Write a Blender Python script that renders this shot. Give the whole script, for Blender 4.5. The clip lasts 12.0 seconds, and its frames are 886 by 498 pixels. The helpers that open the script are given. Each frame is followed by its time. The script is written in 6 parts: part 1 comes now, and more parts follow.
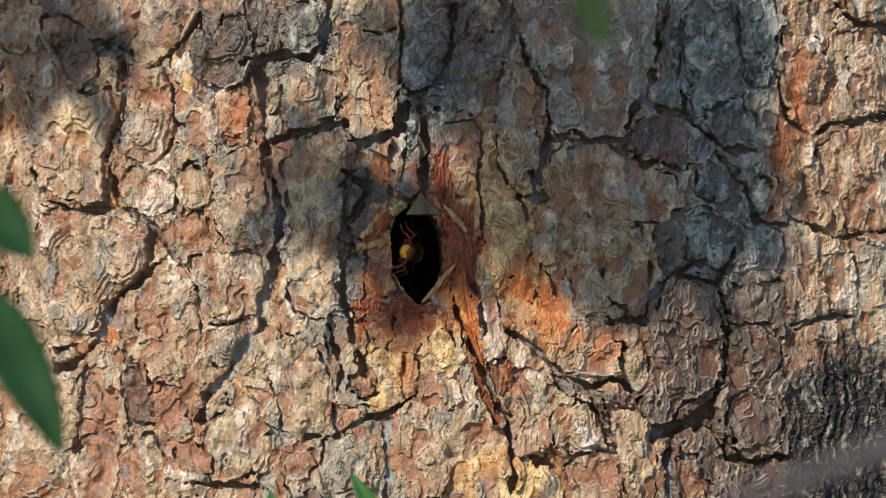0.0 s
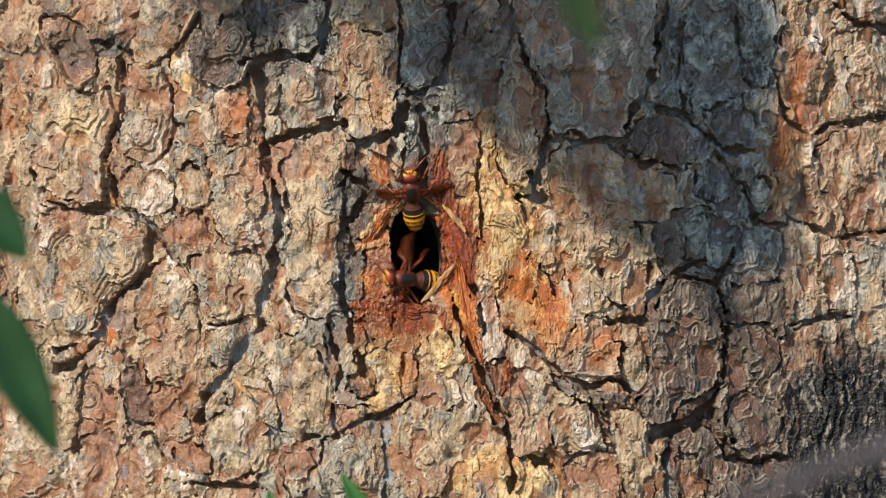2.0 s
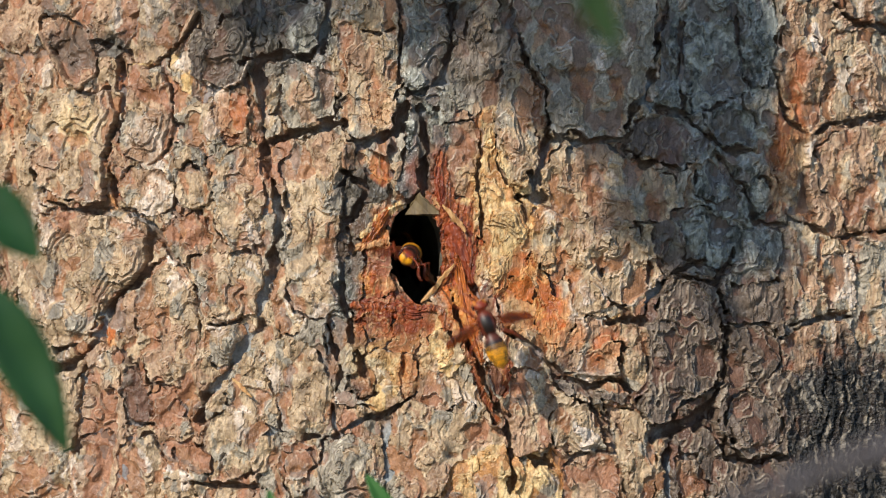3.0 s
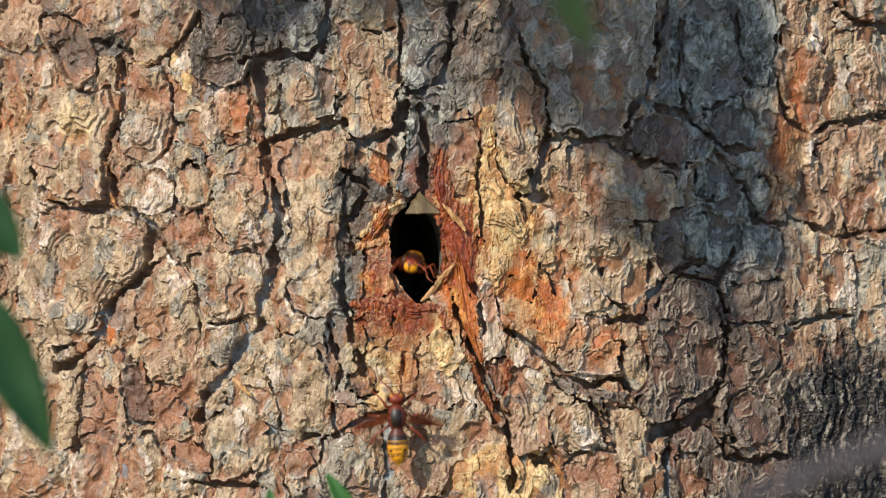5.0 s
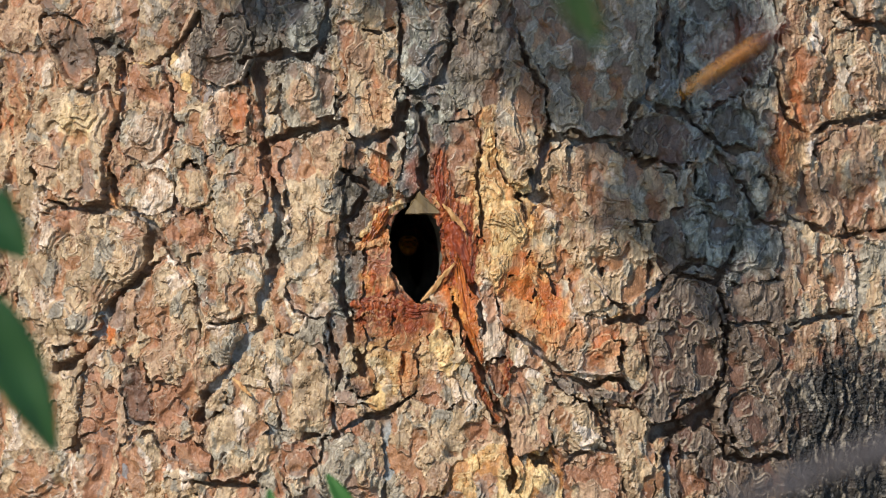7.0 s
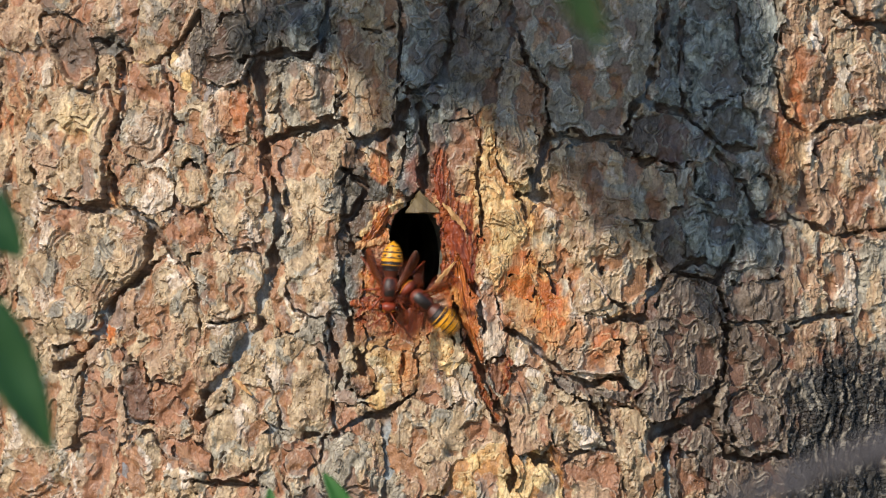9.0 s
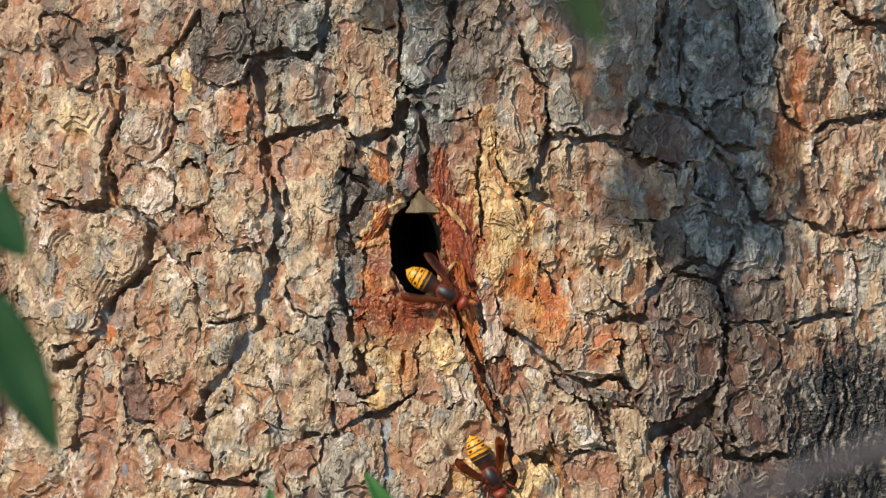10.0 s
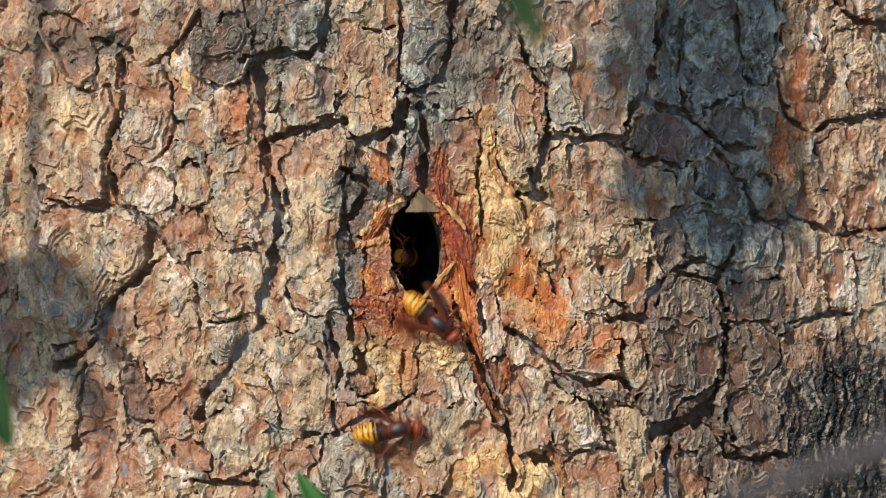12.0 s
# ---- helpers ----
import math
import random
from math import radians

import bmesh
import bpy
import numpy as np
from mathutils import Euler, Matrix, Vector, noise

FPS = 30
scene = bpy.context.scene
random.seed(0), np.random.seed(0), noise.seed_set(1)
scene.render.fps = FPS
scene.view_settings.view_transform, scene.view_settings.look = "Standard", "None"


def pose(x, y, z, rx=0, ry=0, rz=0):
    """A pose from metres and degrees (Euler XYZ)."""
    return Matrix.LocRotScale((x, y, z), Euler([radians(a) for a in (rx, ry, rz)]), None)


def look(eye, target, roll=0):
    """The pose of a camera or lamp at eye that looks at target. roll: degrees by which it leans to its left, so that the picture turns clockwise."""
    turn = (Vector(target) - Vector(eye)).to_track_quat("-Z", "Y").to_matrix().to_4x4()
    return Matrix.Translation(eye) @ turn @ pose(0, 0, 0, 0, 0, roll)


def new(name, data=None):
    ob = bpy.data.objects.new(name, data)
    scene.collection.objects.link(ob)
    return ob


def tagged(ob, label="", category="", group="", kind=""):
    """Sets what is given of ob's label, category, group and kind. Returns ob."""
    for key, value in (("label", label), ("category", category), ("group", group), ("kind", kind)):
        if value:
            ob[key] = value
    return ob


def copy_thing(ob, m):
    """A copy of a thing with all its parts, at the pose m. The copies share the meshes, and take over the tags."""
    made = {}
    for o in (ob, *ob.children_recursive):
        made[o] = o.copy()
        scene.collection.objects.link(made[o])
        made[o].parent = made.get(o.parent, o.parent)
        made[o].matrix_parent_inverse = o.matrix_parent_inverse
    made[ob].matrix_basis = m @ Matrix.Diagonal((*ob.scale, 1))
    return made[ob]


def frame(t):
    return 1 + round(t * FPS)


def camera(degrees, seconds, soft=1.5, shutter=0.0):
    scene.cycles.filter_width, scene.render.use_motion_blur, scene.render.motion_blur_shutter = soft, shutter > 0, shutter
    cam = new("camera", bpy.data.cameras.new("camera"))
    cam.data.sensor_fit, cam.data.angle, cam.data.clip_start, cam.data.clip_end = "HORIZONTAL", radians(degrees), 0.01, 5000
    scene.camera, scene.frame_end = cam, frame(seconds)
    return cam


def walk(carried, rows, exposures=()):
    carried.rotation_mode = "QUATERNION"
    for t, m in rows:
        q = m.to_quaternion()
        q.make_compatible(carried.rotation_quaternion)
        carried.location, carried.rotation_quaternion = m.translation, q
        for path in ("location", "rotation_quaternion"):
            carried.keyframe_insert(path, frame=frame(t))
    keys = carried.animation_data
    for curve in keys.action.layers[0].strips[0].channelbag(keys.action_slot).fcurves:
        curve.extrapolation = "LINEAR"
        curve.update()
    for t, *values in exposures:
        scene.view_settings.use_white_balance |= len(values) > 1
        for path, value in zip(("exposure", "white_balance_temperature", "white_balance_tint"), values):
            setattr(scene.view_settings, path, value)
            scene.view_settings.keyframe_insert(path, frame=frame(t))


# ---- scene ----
# The front of an old pine's trunk, about 28 cm across, seen through a long lens.
# Bark places are given in mm: along the trunk's round (s) and up or down from the nest hole's level (z).
cam = camera(10.0, 12.0, soft=1.25, shutter=0.5)
EYE = (0.0, -1.613, 1.6)
# the tripod settles a little: seconds, mm aside and up of the place looked at
SETTLE = ((0.0, -0.27, 0.30), (0.4, 0.0, 0.30), (3.2, 0.0, 0.30), (5.0, 0.0, 0.0), (7.2, 0.0, 0.0), (9.0, 0.0, -0.28), (11.4, 0.0, -0.30), (12.0, 0.0, -0.48))
walk(cam, [(t, look(EYE, (x / 1000, 0, 1.6 + z / 1000))) for t, x, z in SETTLE])
cam.data.dof.use_dof = True
cam.data.dof.focus_distance = 1.613
cam.data.lens_unit = "FOV"
cam.data.dof.aperture_fstop = cam.data.lens / 14.0

# ---- light ----
TO_SUN = Vector((-0.50, -0.72, 0.54)).normalized()
world = bpy.data.worlds.new("sky")
scene.world = world
world.use_nodes = True
wn = world.node_tree.nodes
sky = wn.new("ShaderNodeTexSky")
sky.sky_type, sky.sun_disc = "NISHITA", False
sky.ozone_density, sky.dust_density = 3.5, 0.3
sky.sun_elevation = math.asin(TO_SUN.z)
sky.sun_rotation = math.atan2(TO_SUN.x, TO_SUN.y)
world.node_tree.links.new(sky.outputs[0], wn["Background"].inputs[0])
wn["Background"].inputs[1].default_value = 0.15
sun = new("sun", bpy.data.lights.new("sun", "SUN"))
sun.data.energy, sun.data.angle, sun.data.color = 4.6, radians(0.53), (1.0, 0.92, 0.795)
sun.matrix_world = look(TO_SUN * 5, (0, 0, 0))
scene.view_settings.exposure = 0.02

# ---- materials ----


def shader(name, rough=0.8):
    m = bpy.data.materials.new(name)
    m.use_nodes = True
    n, l = m.node_tree.nodes, m.node_tree.links
    b = n["Principled BSDF"]
    b.inputs["Roughness"].default_value = rough
    return m, n, l, b


def noise_node(n, l, scale, detail=4.0, stretch=(1, 1, 1)):
    co, mp, tx = n.new("ShaderNodeTexCoord"), n.new("ShaderNodeMapping"), n.new("ShaderNodeTexNoise")
    mp.inputs["Scale"].default_value = stretch
    tx.inputs["Scale"].default_value, tx.inputs["Detail"].default_value = scale, detail
    l.new(co.outputs["Object"], mp.inputs[0])
    l.new(mp.outputs[0], tx.inputs["Vector"])
    return tx


def ramp(n, l, source, *stops):
    r = n.new("ShaderNodeValToRGB")
    while len(r.color_ramp.elements) < len(stops):
        r.color_ramp.elements.new(0.5)
    for e, (at, c) in zip(r.color_ramp.elements, stops):
        e.position, e.color = at, (*c, 1)
    l.new(source, r.inputs[0])
    return r


def mix(n, l, kind, fac, a, b):
    m = n.new("ShaderNodeMix")
    m.data_type, m.blend_type = "RGBA", kind
    for sock, v in ((m.inputs[0], fac), (m.inputs[6], a), (m.inputs[7], b)):
        if isinstance(v, (int, float)):
            sock.default_value = v
        elif isinstance(v, tuple):
            sock.default_value = (*v, 1)
        else:
            l.new(v, sock)
    return m.outputs[2]


def bump(n, l, b, source, depth, strength=1.0):
    bp = n.new("ShaderNodeBump")
    bp.inputs["Distance"].default_value, bp.inputs["Strength"].default_value = depth, strength
    l.new(source, bp.inputs["Height"])
    l.new(bp.outputs[0], b.inputs["Normal"])


def bark_material(name, rough=0.78):
    """Colours of the bark's layers come with the mesh; grain and flecks are added here."""
    m, n, l, b = shader(name, rough)
    at = n.new("ShaderNodeAttribute")
    at.attribute_name = "layer"
    fine = noise_node(n, l, 900.0, 5.0, (1, 1, 0.6))
    mid = noise_node(n, l, 260.0, 4.0, (1, 1, 0.5))
    speck = noise_node(n, l, 1700.0, 3.0, (1, 1, 0.8))
    g0 = ramp(n, l, speck.outputs[0], (0.32, (0.78, 0.77, 0.76)), (0.68, (1.21, 1.21, 1.20)))
    g1 = ramp(n, l, fine.outputs[0], (0.3, (0.80, 0.80, 0.80)), (0.7, (1.18, 1.18, 1.17)))
    g2 = ramp(n, l, mid.outputs[0], (0.32, (0.72, 0.70, 0.68)), (0.68, (1.2, 1.2, 1.2)))
    c = mix(n, l, "MULTIPLY", 1.0, at.outputs["Color"], g1.outputs[0])
    c = mix(n, l, "MULTIPLY", 1.0, c, g2.outputs[0])
    c = mix(n, l, "MULTIPLY", 1.0, c, g0.outputs[0])
    l.new(c, b.inputs["Base Color"])
    both = n.new("ShaderNodeMath")
    both.operation = "ADD"
    l.new(fine.outputs[0], both.inputs[0])
    l.new(speck.outputs[0], both.inputs[1])
    bump(n, l, b, both.outputs[0], 0.0004, 0.8)
    gloss = ramp(n, l, mid.outputs[0], (0.35, (0.40, 0.40, 0.40)), (0.65, (0.78, 0.78, 0.78)))
    # damp and resin-soaked layers are glossy: how dry a layer is comes with the mesh
    dry = n.new("ShaderNodeMath")
    dry.operation = "MULTIPLY"
    l.new(gloss.outputs[0], dry.inputs[0])
    l.new(at.outputs["Alpha"], dry.inputs[1])
    l.new(dry.outputs[0], b.inputs["Roughness"])
    b.inputs["Specular IOR Level"].default_value = 0.5
    return m


BARK = bark_material("pine_bark", 0.62)
INNER = bark_material("inner_bark", 0.85)


def wood_material(name, dark, light, rough=0.6):
    m, n, l, b = shader(name, rough)
    grain = noise_node(n, l, 700.0, 5.0, (1, 1, 0.15))
    spots = noise_node(n, l, 120.0, 3.0)
    c = ramp(n, l, grain.outputs[0], (0.3, dark), (0.7, light)).outputs[0]
    v = ramp(n, l, spots.outputs[0], (0.3, (0.65, 0.6, 0.55)), (0.65, (1.1, 1.1, 1.1))).outputs[0]
    l.new(mix(n, l, "MULTIPLY", 1.0, c, v), b.inputs["Base Color"])
    bump(n, l, b, grain.outputs[0], 0.0006, 0.7)
    return m


FRESH_WOOD = wood_material("fresh_resinous_wood", (0.30, 0.075, 0.02), (0.52, 0.19, 0.06), 0.45)
PALE_WOOD = wood_material("pale_splintered_wood", (0.40, 0.17, 0.05), (0.68, 0.43, 0.19))
WEDGE_WOOD = wood_material("olive_brown_wood", (0.105, 0.072, 0.03), (0.20, 0.14, 0.06))
FACE_WOOD = wood_material("rust_red_wood", (0.09, 0.011, 0.004), (0.33, 0.062, 0.013), 0.5)
RESIN_WOOD = wood_material("orange_resinous_wood", (0.20, 0.034, 0.007), (0.58, 0.19, 0.036), 0.36)
BROWN_WOOD = wood_material("brown_bared_wood", (0.12, 0.045, 0.022), (0.27, 0.115, 0.055), 0.5)
OLD_WOOD = wood_material("dark_cavity_wood", (0.13, 0.12, 0.095), (0.28, 0.25, 0.20), 0.9)
TWIG = wood_material("grey_twig_bark", (0.055, 0.049, 0.053), (0.12, 0.108, 0.117), 0.8)


def leaf_material(name, dark, light, glow):
    m, n, l, b = shader(name, 0.45)
    spots = noise_node(n, l, 60.0, 3.0)
    c = ramp(n, l, spots.outputs[0], (0.3, dark), (0.7, light)).outputs[0]
    l.new(c, b.inputs["Base Color"])
    tr, mx = n.new("ShaderNodeBsdfTranslucent"), n.new("ShaderNodeMixShader")
    tr.inputs[0].default_value = (*glow, 1)
    mx.inputs[0].default_value = 0.3
    l.new(b.outputs[0], mx.inputs[1])
    l.new(tr.outputs[0], mx.inputs[2])
    l.new(mx.outputs[0], n["Material Output"].inputs[0])
    return m


LEAF = leaf_material("green_leaf", (0.018, 0.070, 0.018), (0.034, 0.105, 0.026), (0.06, 0.17, 0.03))
OLIVE_LEAF = leaf_material("olive_leaf", (0.030, 0.066, 0.012), (0.052, 0.10, 0.024), (0.10, 0.18, 0.03))
YOUNG_LEAF = leaf_material("young_green_leaf", (0.04, 0.14, 0.025), (0.07, 0.21, 0.04), (0.10, 0.28, 0.05))


def soil_material():
    m, n, l, b = shader("forest_floor", 0.95)
    a = noise_node(n, l, 3.0, 8.0)
    c = ramp(n, l, a.outputs[0], (0.3, (0.05, 0.04, 0.02)), (0.5, (0.09, 0.07, 0.035)), (0.7, (0.06, 0.09, 0.03))).outputs[0]
    l.new(c, b.inputs["Base Color"])
    bump(n, l, b, a.outputs[0], 0.03)
    return m


SOIL = soil_material()


def chitin(name, colour, rough=0.35):
    """Shell of an insect: the colour of its rings comes with the mesh where there are any."""
    m, n, l, b = shader(name, rough)
    fine = noise_node(n, l, 2500.0, 3.0)
    v = ramp(n, l, fine.outputs[0], (0.3, (0.75, 0.72, 0.7)), (0.7, (1.15, 1.15, 1.15))).outputs[0]
    if colour is None:
        at = n.new("ShaderNodeAttribute")
        at.attribute_name = "layer"
        l.new(mix(n, l, "MULTIPLY", 1.0, at.outputs["Color"], v), b.inputs["Base Color"])
    else:
        l.new(mix(n, l, "MULTIPLY", 1.0, colour, v), b.inputs["Base Color"])
    bump(n, l, b, fine.outputs[0], 0.0001, 0.4)
    return m


RINGS = chitin("banded_shell", None, 0.46)
RUST = chitin("rust_brown_shell", (0.22, 0.04, 0.012), 0.35)
EYE_SHELL = chitin("dark_eye", (0.03, 0.008, 0.006), 0.2)


def wing_material():
    m, n, l, b = shader("amber_wing", 0.25)
    veins = noise_node(n, l, 500.0, 2.0, (1, 0.25, 1))
    c = ramp(n, l, veins.outputs[0], (0.42, (0.035, 0.009, 0.004)), (0.5, (0.15, 0.042, 0.012))).outputs[0]
    l.new(c, b.inputs["Base Color"])
    tr, mx = n.new("ShaderNodeBsdfTransparent"), n.new("ShaderNodeMixShader")
    tr.inputs[0].default_value = (0.72, 0.42, 0.22, 1)
    mx.inputs[0].default_value = 0.56
    l.new(b.outputs[0], mx.inputs[1])
    l.new(tr.outputs[0], mx.inputs[2])
    l.new(mx.outputs[0], n["Material Output"].inputs[0])
    return m


WING = wing_material()

# ---- helpers for meshes ----


def part(name, data, material, parent=None, label=""):
    """Links a bmesh or a mesh as one object under a thing or part."""
    if isinstance(data, bmesh.types.BMesh):
        me = bpy.data.meshes.new(name)
        data.to_mesh(me)
        data.free()
    else:
        me = data
    if material and not me.materials:
        me.materials.append(material)
    ob = new(name, me)
    ob.parent = parent
    if label:
        ob["label"] = label
    return ob


def arrays_mesh(name, co, quads, colours=None, smooth=True):
    me = bpy.data.meshes.new(name)
    me.vertices.add(len(co))
    me.vertices.foreach_set("co", np.ascontiguousarray(co, dtype=np.float32).ravel())
    me.loops.add(quads.size)
    me.loops.foreach_set("vertex_index", np.ascontiguousarray(quads, dtype=np.int32).ravel())
    me.polygons.add(len(quads))
    me.polygons.foreach_set("loop_start", np.arange(len(quads), dtype=np.int32) * 4)
    me.polygons.foreach_set("use_smooth", np.full(len(quads), smooth))
    me.update(calc_edges=True)
    if colours is not None:
        at = me.attributes.new("layer", "FLOAT_COLOR", "POINT")
        at.data.foreach_set("color", np.c_[colours, np.ones(len(colours))][:, :4].astype(np.float32).ravel())
    return me


def perlin(x, y, seed=0):
    """Smooth gradient noise for arrays, about -0.7 to 0.7."""
    xi, yi = np.floor(x).astype(np.int64), np.floor(y).astype(np.int64)
    xf, yf = x - xi, y - yi

    def grad(ix, iy, dx, dy):
        h = (ix * 374761393 + iy * 668265263 + seed * 1442695041) & 0xFFFFFFFF
        h = ((h ^ (h >> 13)) * 1274126177) & 0xFFFFFFFF
        h = (h ^ (h >> 16)) & 1023
        a = h * (2 * np.pi / 1024)
        return np.cos(a) * dx + np.sin(a) * dy

    u, v = xf * xf * xf * (xf * (xf * 6 - 15) + 10), yf * yf * yf * (yf * (yf * 6 - 15) + 10)
    a = grad(xi, yi, xf, yf) * (1 - u) + grad(xi + 1, yi, xf - 1, yf) * u
    b = grad(xi, yi + 1, xf, yf - 1) * (1 - u) + grad(xi + 1, yi + 1, xf - 1, yf - 1) * u
    return a * (1 - v) + b * v


def fbm(x, y, seed=0, octaves=4, gain=0.5):
    total, amp = 0.0, 1.0
    for k in range(octaves):
        total = total + amp * perlin(x * 2 ** k, y * 2 ** k, seed + 17 * k)
        amp *= gain
    return total


def smooth(a, b, x):
    t = np.clip((x - a) / (b - a), 0, 1)
    return t * t * (3 - 2 * t)


# ---- the tree: bark laid out in mm ----
RADIUS = 360.0
LEVEL = 1.6
plates, furrows, zones, ridges, hollows, outlined, moulds = [], [], [], [], [], [], []

TONES = {
    # each: three tones of the weathered face, the smooth inner layer, the pale torn edge
    "tan": ((0.44, 0.315, 0.195), (0.55, 0.42, 0.275), (0.33, 0.23, 0.138), (0.32, 0.155, 0.075), (0.60, 0.48, 0.36)),
    "grey": ((0.315, 0.27, 0.205), (0.39, 0.34, 0.265), (0.235, 0.20, 0.155), (0.24, 0.15, 0.105), (0.60, 0.54, 0.45)),
    "pink": ((0.38, 0.235, 0.145), (0.45, 0.31, 0.20), (0.295, 0.175, 0.105), (0.30, 0.135, 0.07), (0.58, 0.44, 0.33)),
    "orange": ((0.45, 0.20, 0.07), (0.52, 0.29, 0.13), (0.36, 0.13, 0.042), (0.44, 0.12, 0.025), (0.62, 0.40, 0.21)),
    "ochre": ((0.64, 0.43, 0.19), (0.74, 0.56, 0.30), (0.52, 0.30, 0.12), (0.42, 0.20, 0.07), (0.64, 0.48, 0.28)),
    "white": ((0.60, 0.48, 0.37), (0.72, 0.62, 0.53), (0.46, 0.33, 0.235), (0.36, 0.19, 0.11), (0.70, 0.60, 0.50)),
    "dark": ((0.12, 0.105, 0.085), (0.16, 0.14, 0.113), (0.08, 0.07, 0.057), (0.11, 0.075, 0.052), (0.27, 0.225, 0.185)),
    # brown bark; at the lower right its depth includes painted half-shade
    "umber": ((0.145, 0.105, 0.078), (0.185, 0.138, 0.104), (0.10, 0.07, 0.052), (0.15, 0.075, 0.048), (0.44, 0.37, 0.29)),
    "char": ((0.024, 0.023, 0.023), (0.04, 0.037, 0.035), (0.016, 0.016, 0.016), (0.04, 0.032, 0.028), (0.30, 0.26, 0.21)),
    # slate's bright second tone imitates sky glints on dark bark by colour
    "slate": ((0.20, 0.203, 0.17), (0.43, 0.43, 0.375), (0.05, 0.052, 0.042), (0.15, 0.13, 0.115), (0.46, 0.47, 0.46)),
    "resin": ((0.48, 0.145, 0.026), (0.58, 0.25, 0.06), (0.30, 0.06, 0.014), (0.50, 0.125, 0.018), (0.64, 0.38, 0.15)),
    "rust": ((0.25, 0.052, 0.014), (0.36, 0.10, 0.028), (0.11, 0.024, 0.010), (0.24, 0.042, 0.010), (0.52, 0.27, 0.12)),
}
NAMES = list(TONES)


def plate(s, z, w, h, lean=0.0, tone="tan", rise=1.0):
    """A scale of bark: middle, half width, half height, lean in degrees, tone of its layers, how far it stands out."""
    plates.append((s, z, w, h, radians(lean), NAMES.index(tone), rise))


def scale(tone, rise, moat, *outline):
    """A large scale of bark with an outline of its own: tone, how far it stands out, width of the crack round it."""
    outlined.append((NAMES.index(tone), rise, moat, outline))


def furrow(width, depth, *way):
    """A crack between scales, along a way of places."""
    furrows.append((width, depth, way))


def zone(s, z, w, h, lean, tone, much=1.0):
    """Another tone spreads over the bark here: stains, other layers, in places painted shade."""
    zones.append((s, z, w, h, radians(lean), NAMES.index(tone), much))


def mould(s, z, w, h):
    """Where grey-blue mould fills a shallow crack."""
    moulds.append((s, z, w, h))


def hollow(s, z, w, h, deep=0.36):
    """A place where the layers are torn back in rings to the smooth brown inside; a negative depth makes a boss of piled layers."""
    hollows.append((s, z, w, h, deep))


def ridge(width, rise, tone, *way):
    """A standing or sunken strip of torn wood fibre along a way of places."""
    ridges.append((width, rise, NAMES.index(tone), way))


# upper part, from one side of the trunk to the other
plate(-141.1, 72.4, 6.8, 8.1, 0, "pink", 0.6)
plate(-143.2, 58.8, 5.4, 8.1, 0, "tan", 0.4)
plate(-124.6, 61.2, 6.1, 13, 32, "dark", 2.2)
plate(-133, 56.8, 5.4, 10.8, 25, "pink", 1.0)
plate(-106.4, 74.7, 9.9, 5.8, 0, "pink", 0.8)
# dark tone stands in for the shade inside a small hollow
plate(-110.3, 66, 4.7, 2.9, 0, "dark", 0.2)
plate(-94.3, 69.1, 6.1, 8.6, -15, "tan", 0.8)
plate(-84.1, 69, 3.2, 11.2, -10, "pink", 1.0)
plate(-122, 32.1, 12.6, 17.1, 8, "tan", 1.8)
plate(-143.6, 42.3, 3.6, 12.6, 0, "tan", 0.2)
plate(-138.1, 22.1, 5.4, 9.9, 5, "tan", 0.6)
plate(-110.1, 50.2, 3.2, 10.8, 8, "tan", 0.9)
plate(-103.1, 52.8, 2.2, 8.1, 0, "pink", 0.3)
plate(-93.6, 54.6, 7.2, 6.1, 0, "ochre", 0.6)
plate(-95.5, 39.2, 7.6, 9.4, 0, "white", 1.2)
plate(-91.1, 19.2, 8.6, 9, 10, "white", 1.4)
plate(-105.1, 32, 2.5, 7.2, 0, "orange", 0.3)
plate(-102.6, 22, 5.4, 6.1, -20, "pink", 0.9)
plate(-80.8, 54.5, 6.8, 9.4, 5, "tan", 0.7)
plate(-77.4, 39.1, 6.1, 7.9, 0, "tan", 1.0)
plate(-67.8, 43.5, 5.4, 9, 0, "pink", 1.2)
plate(-70.5, 67, 8.6, 10.4, 0, "dark", 0.8)
plate(-62.6, 47.1, 2.5, 10.8, 8, "pink", 1.0)
plate(-81.7, 21.9, 6.8, 9, 8, "tan", 0.9)
plate(-65.9, 23.7, 8.6, 10.4, 0, "tan", 0.9)
plate(-82.6, 5.2, 7.2, 7.6, 0, "pink", 1.0)
plate(-69.6, 5.6, 7.9, 10.4, 0, "tan", 0.8)
plate(-115.6, 1.1, 15.8, 12.2, 0, "tan", 1.4)
plate(-107.4, 17.4, 2.5, 6.1, 25, "orange", -0.4)
plate(-139.1, 0.2, 6.1, 10.8, 0, "tan", 0.6)
plate(-60.4, 72.4, 4.3, 9, 0, "dark", 0.2)
plate(-48.5, 68.7, 7.6, 10.8, 0, "grey", 1.2)
plate(-43, 49.7, 7.9, 10.1, 0, "grey", 1.5)
plate(-54, 44.4, 3.2, 5, -20, "ochre", 0.4)
plate(-49, 25.4, 6.5, 8.6, 5, "pink", 1.1)
plate(-37.6, 21.8, 7.2, 18, 0, "grey", 1.3)
plate(-43, 3.8, 6.1, 16.2, 4, "tan", 1.2)
plate(-25.9, 74, 10.4, 7.2, 0, "tan", 1.4)
plate(-24.1, 59.6, 11.2, 9.4, 0, "tan", 1.6)
plate(-23.2, 43.4, 7.9, 10.1, -12, "tan", 2.2)
plate(-6.1, 64.9, 7.2, 14, 0, "grey", 0.8)
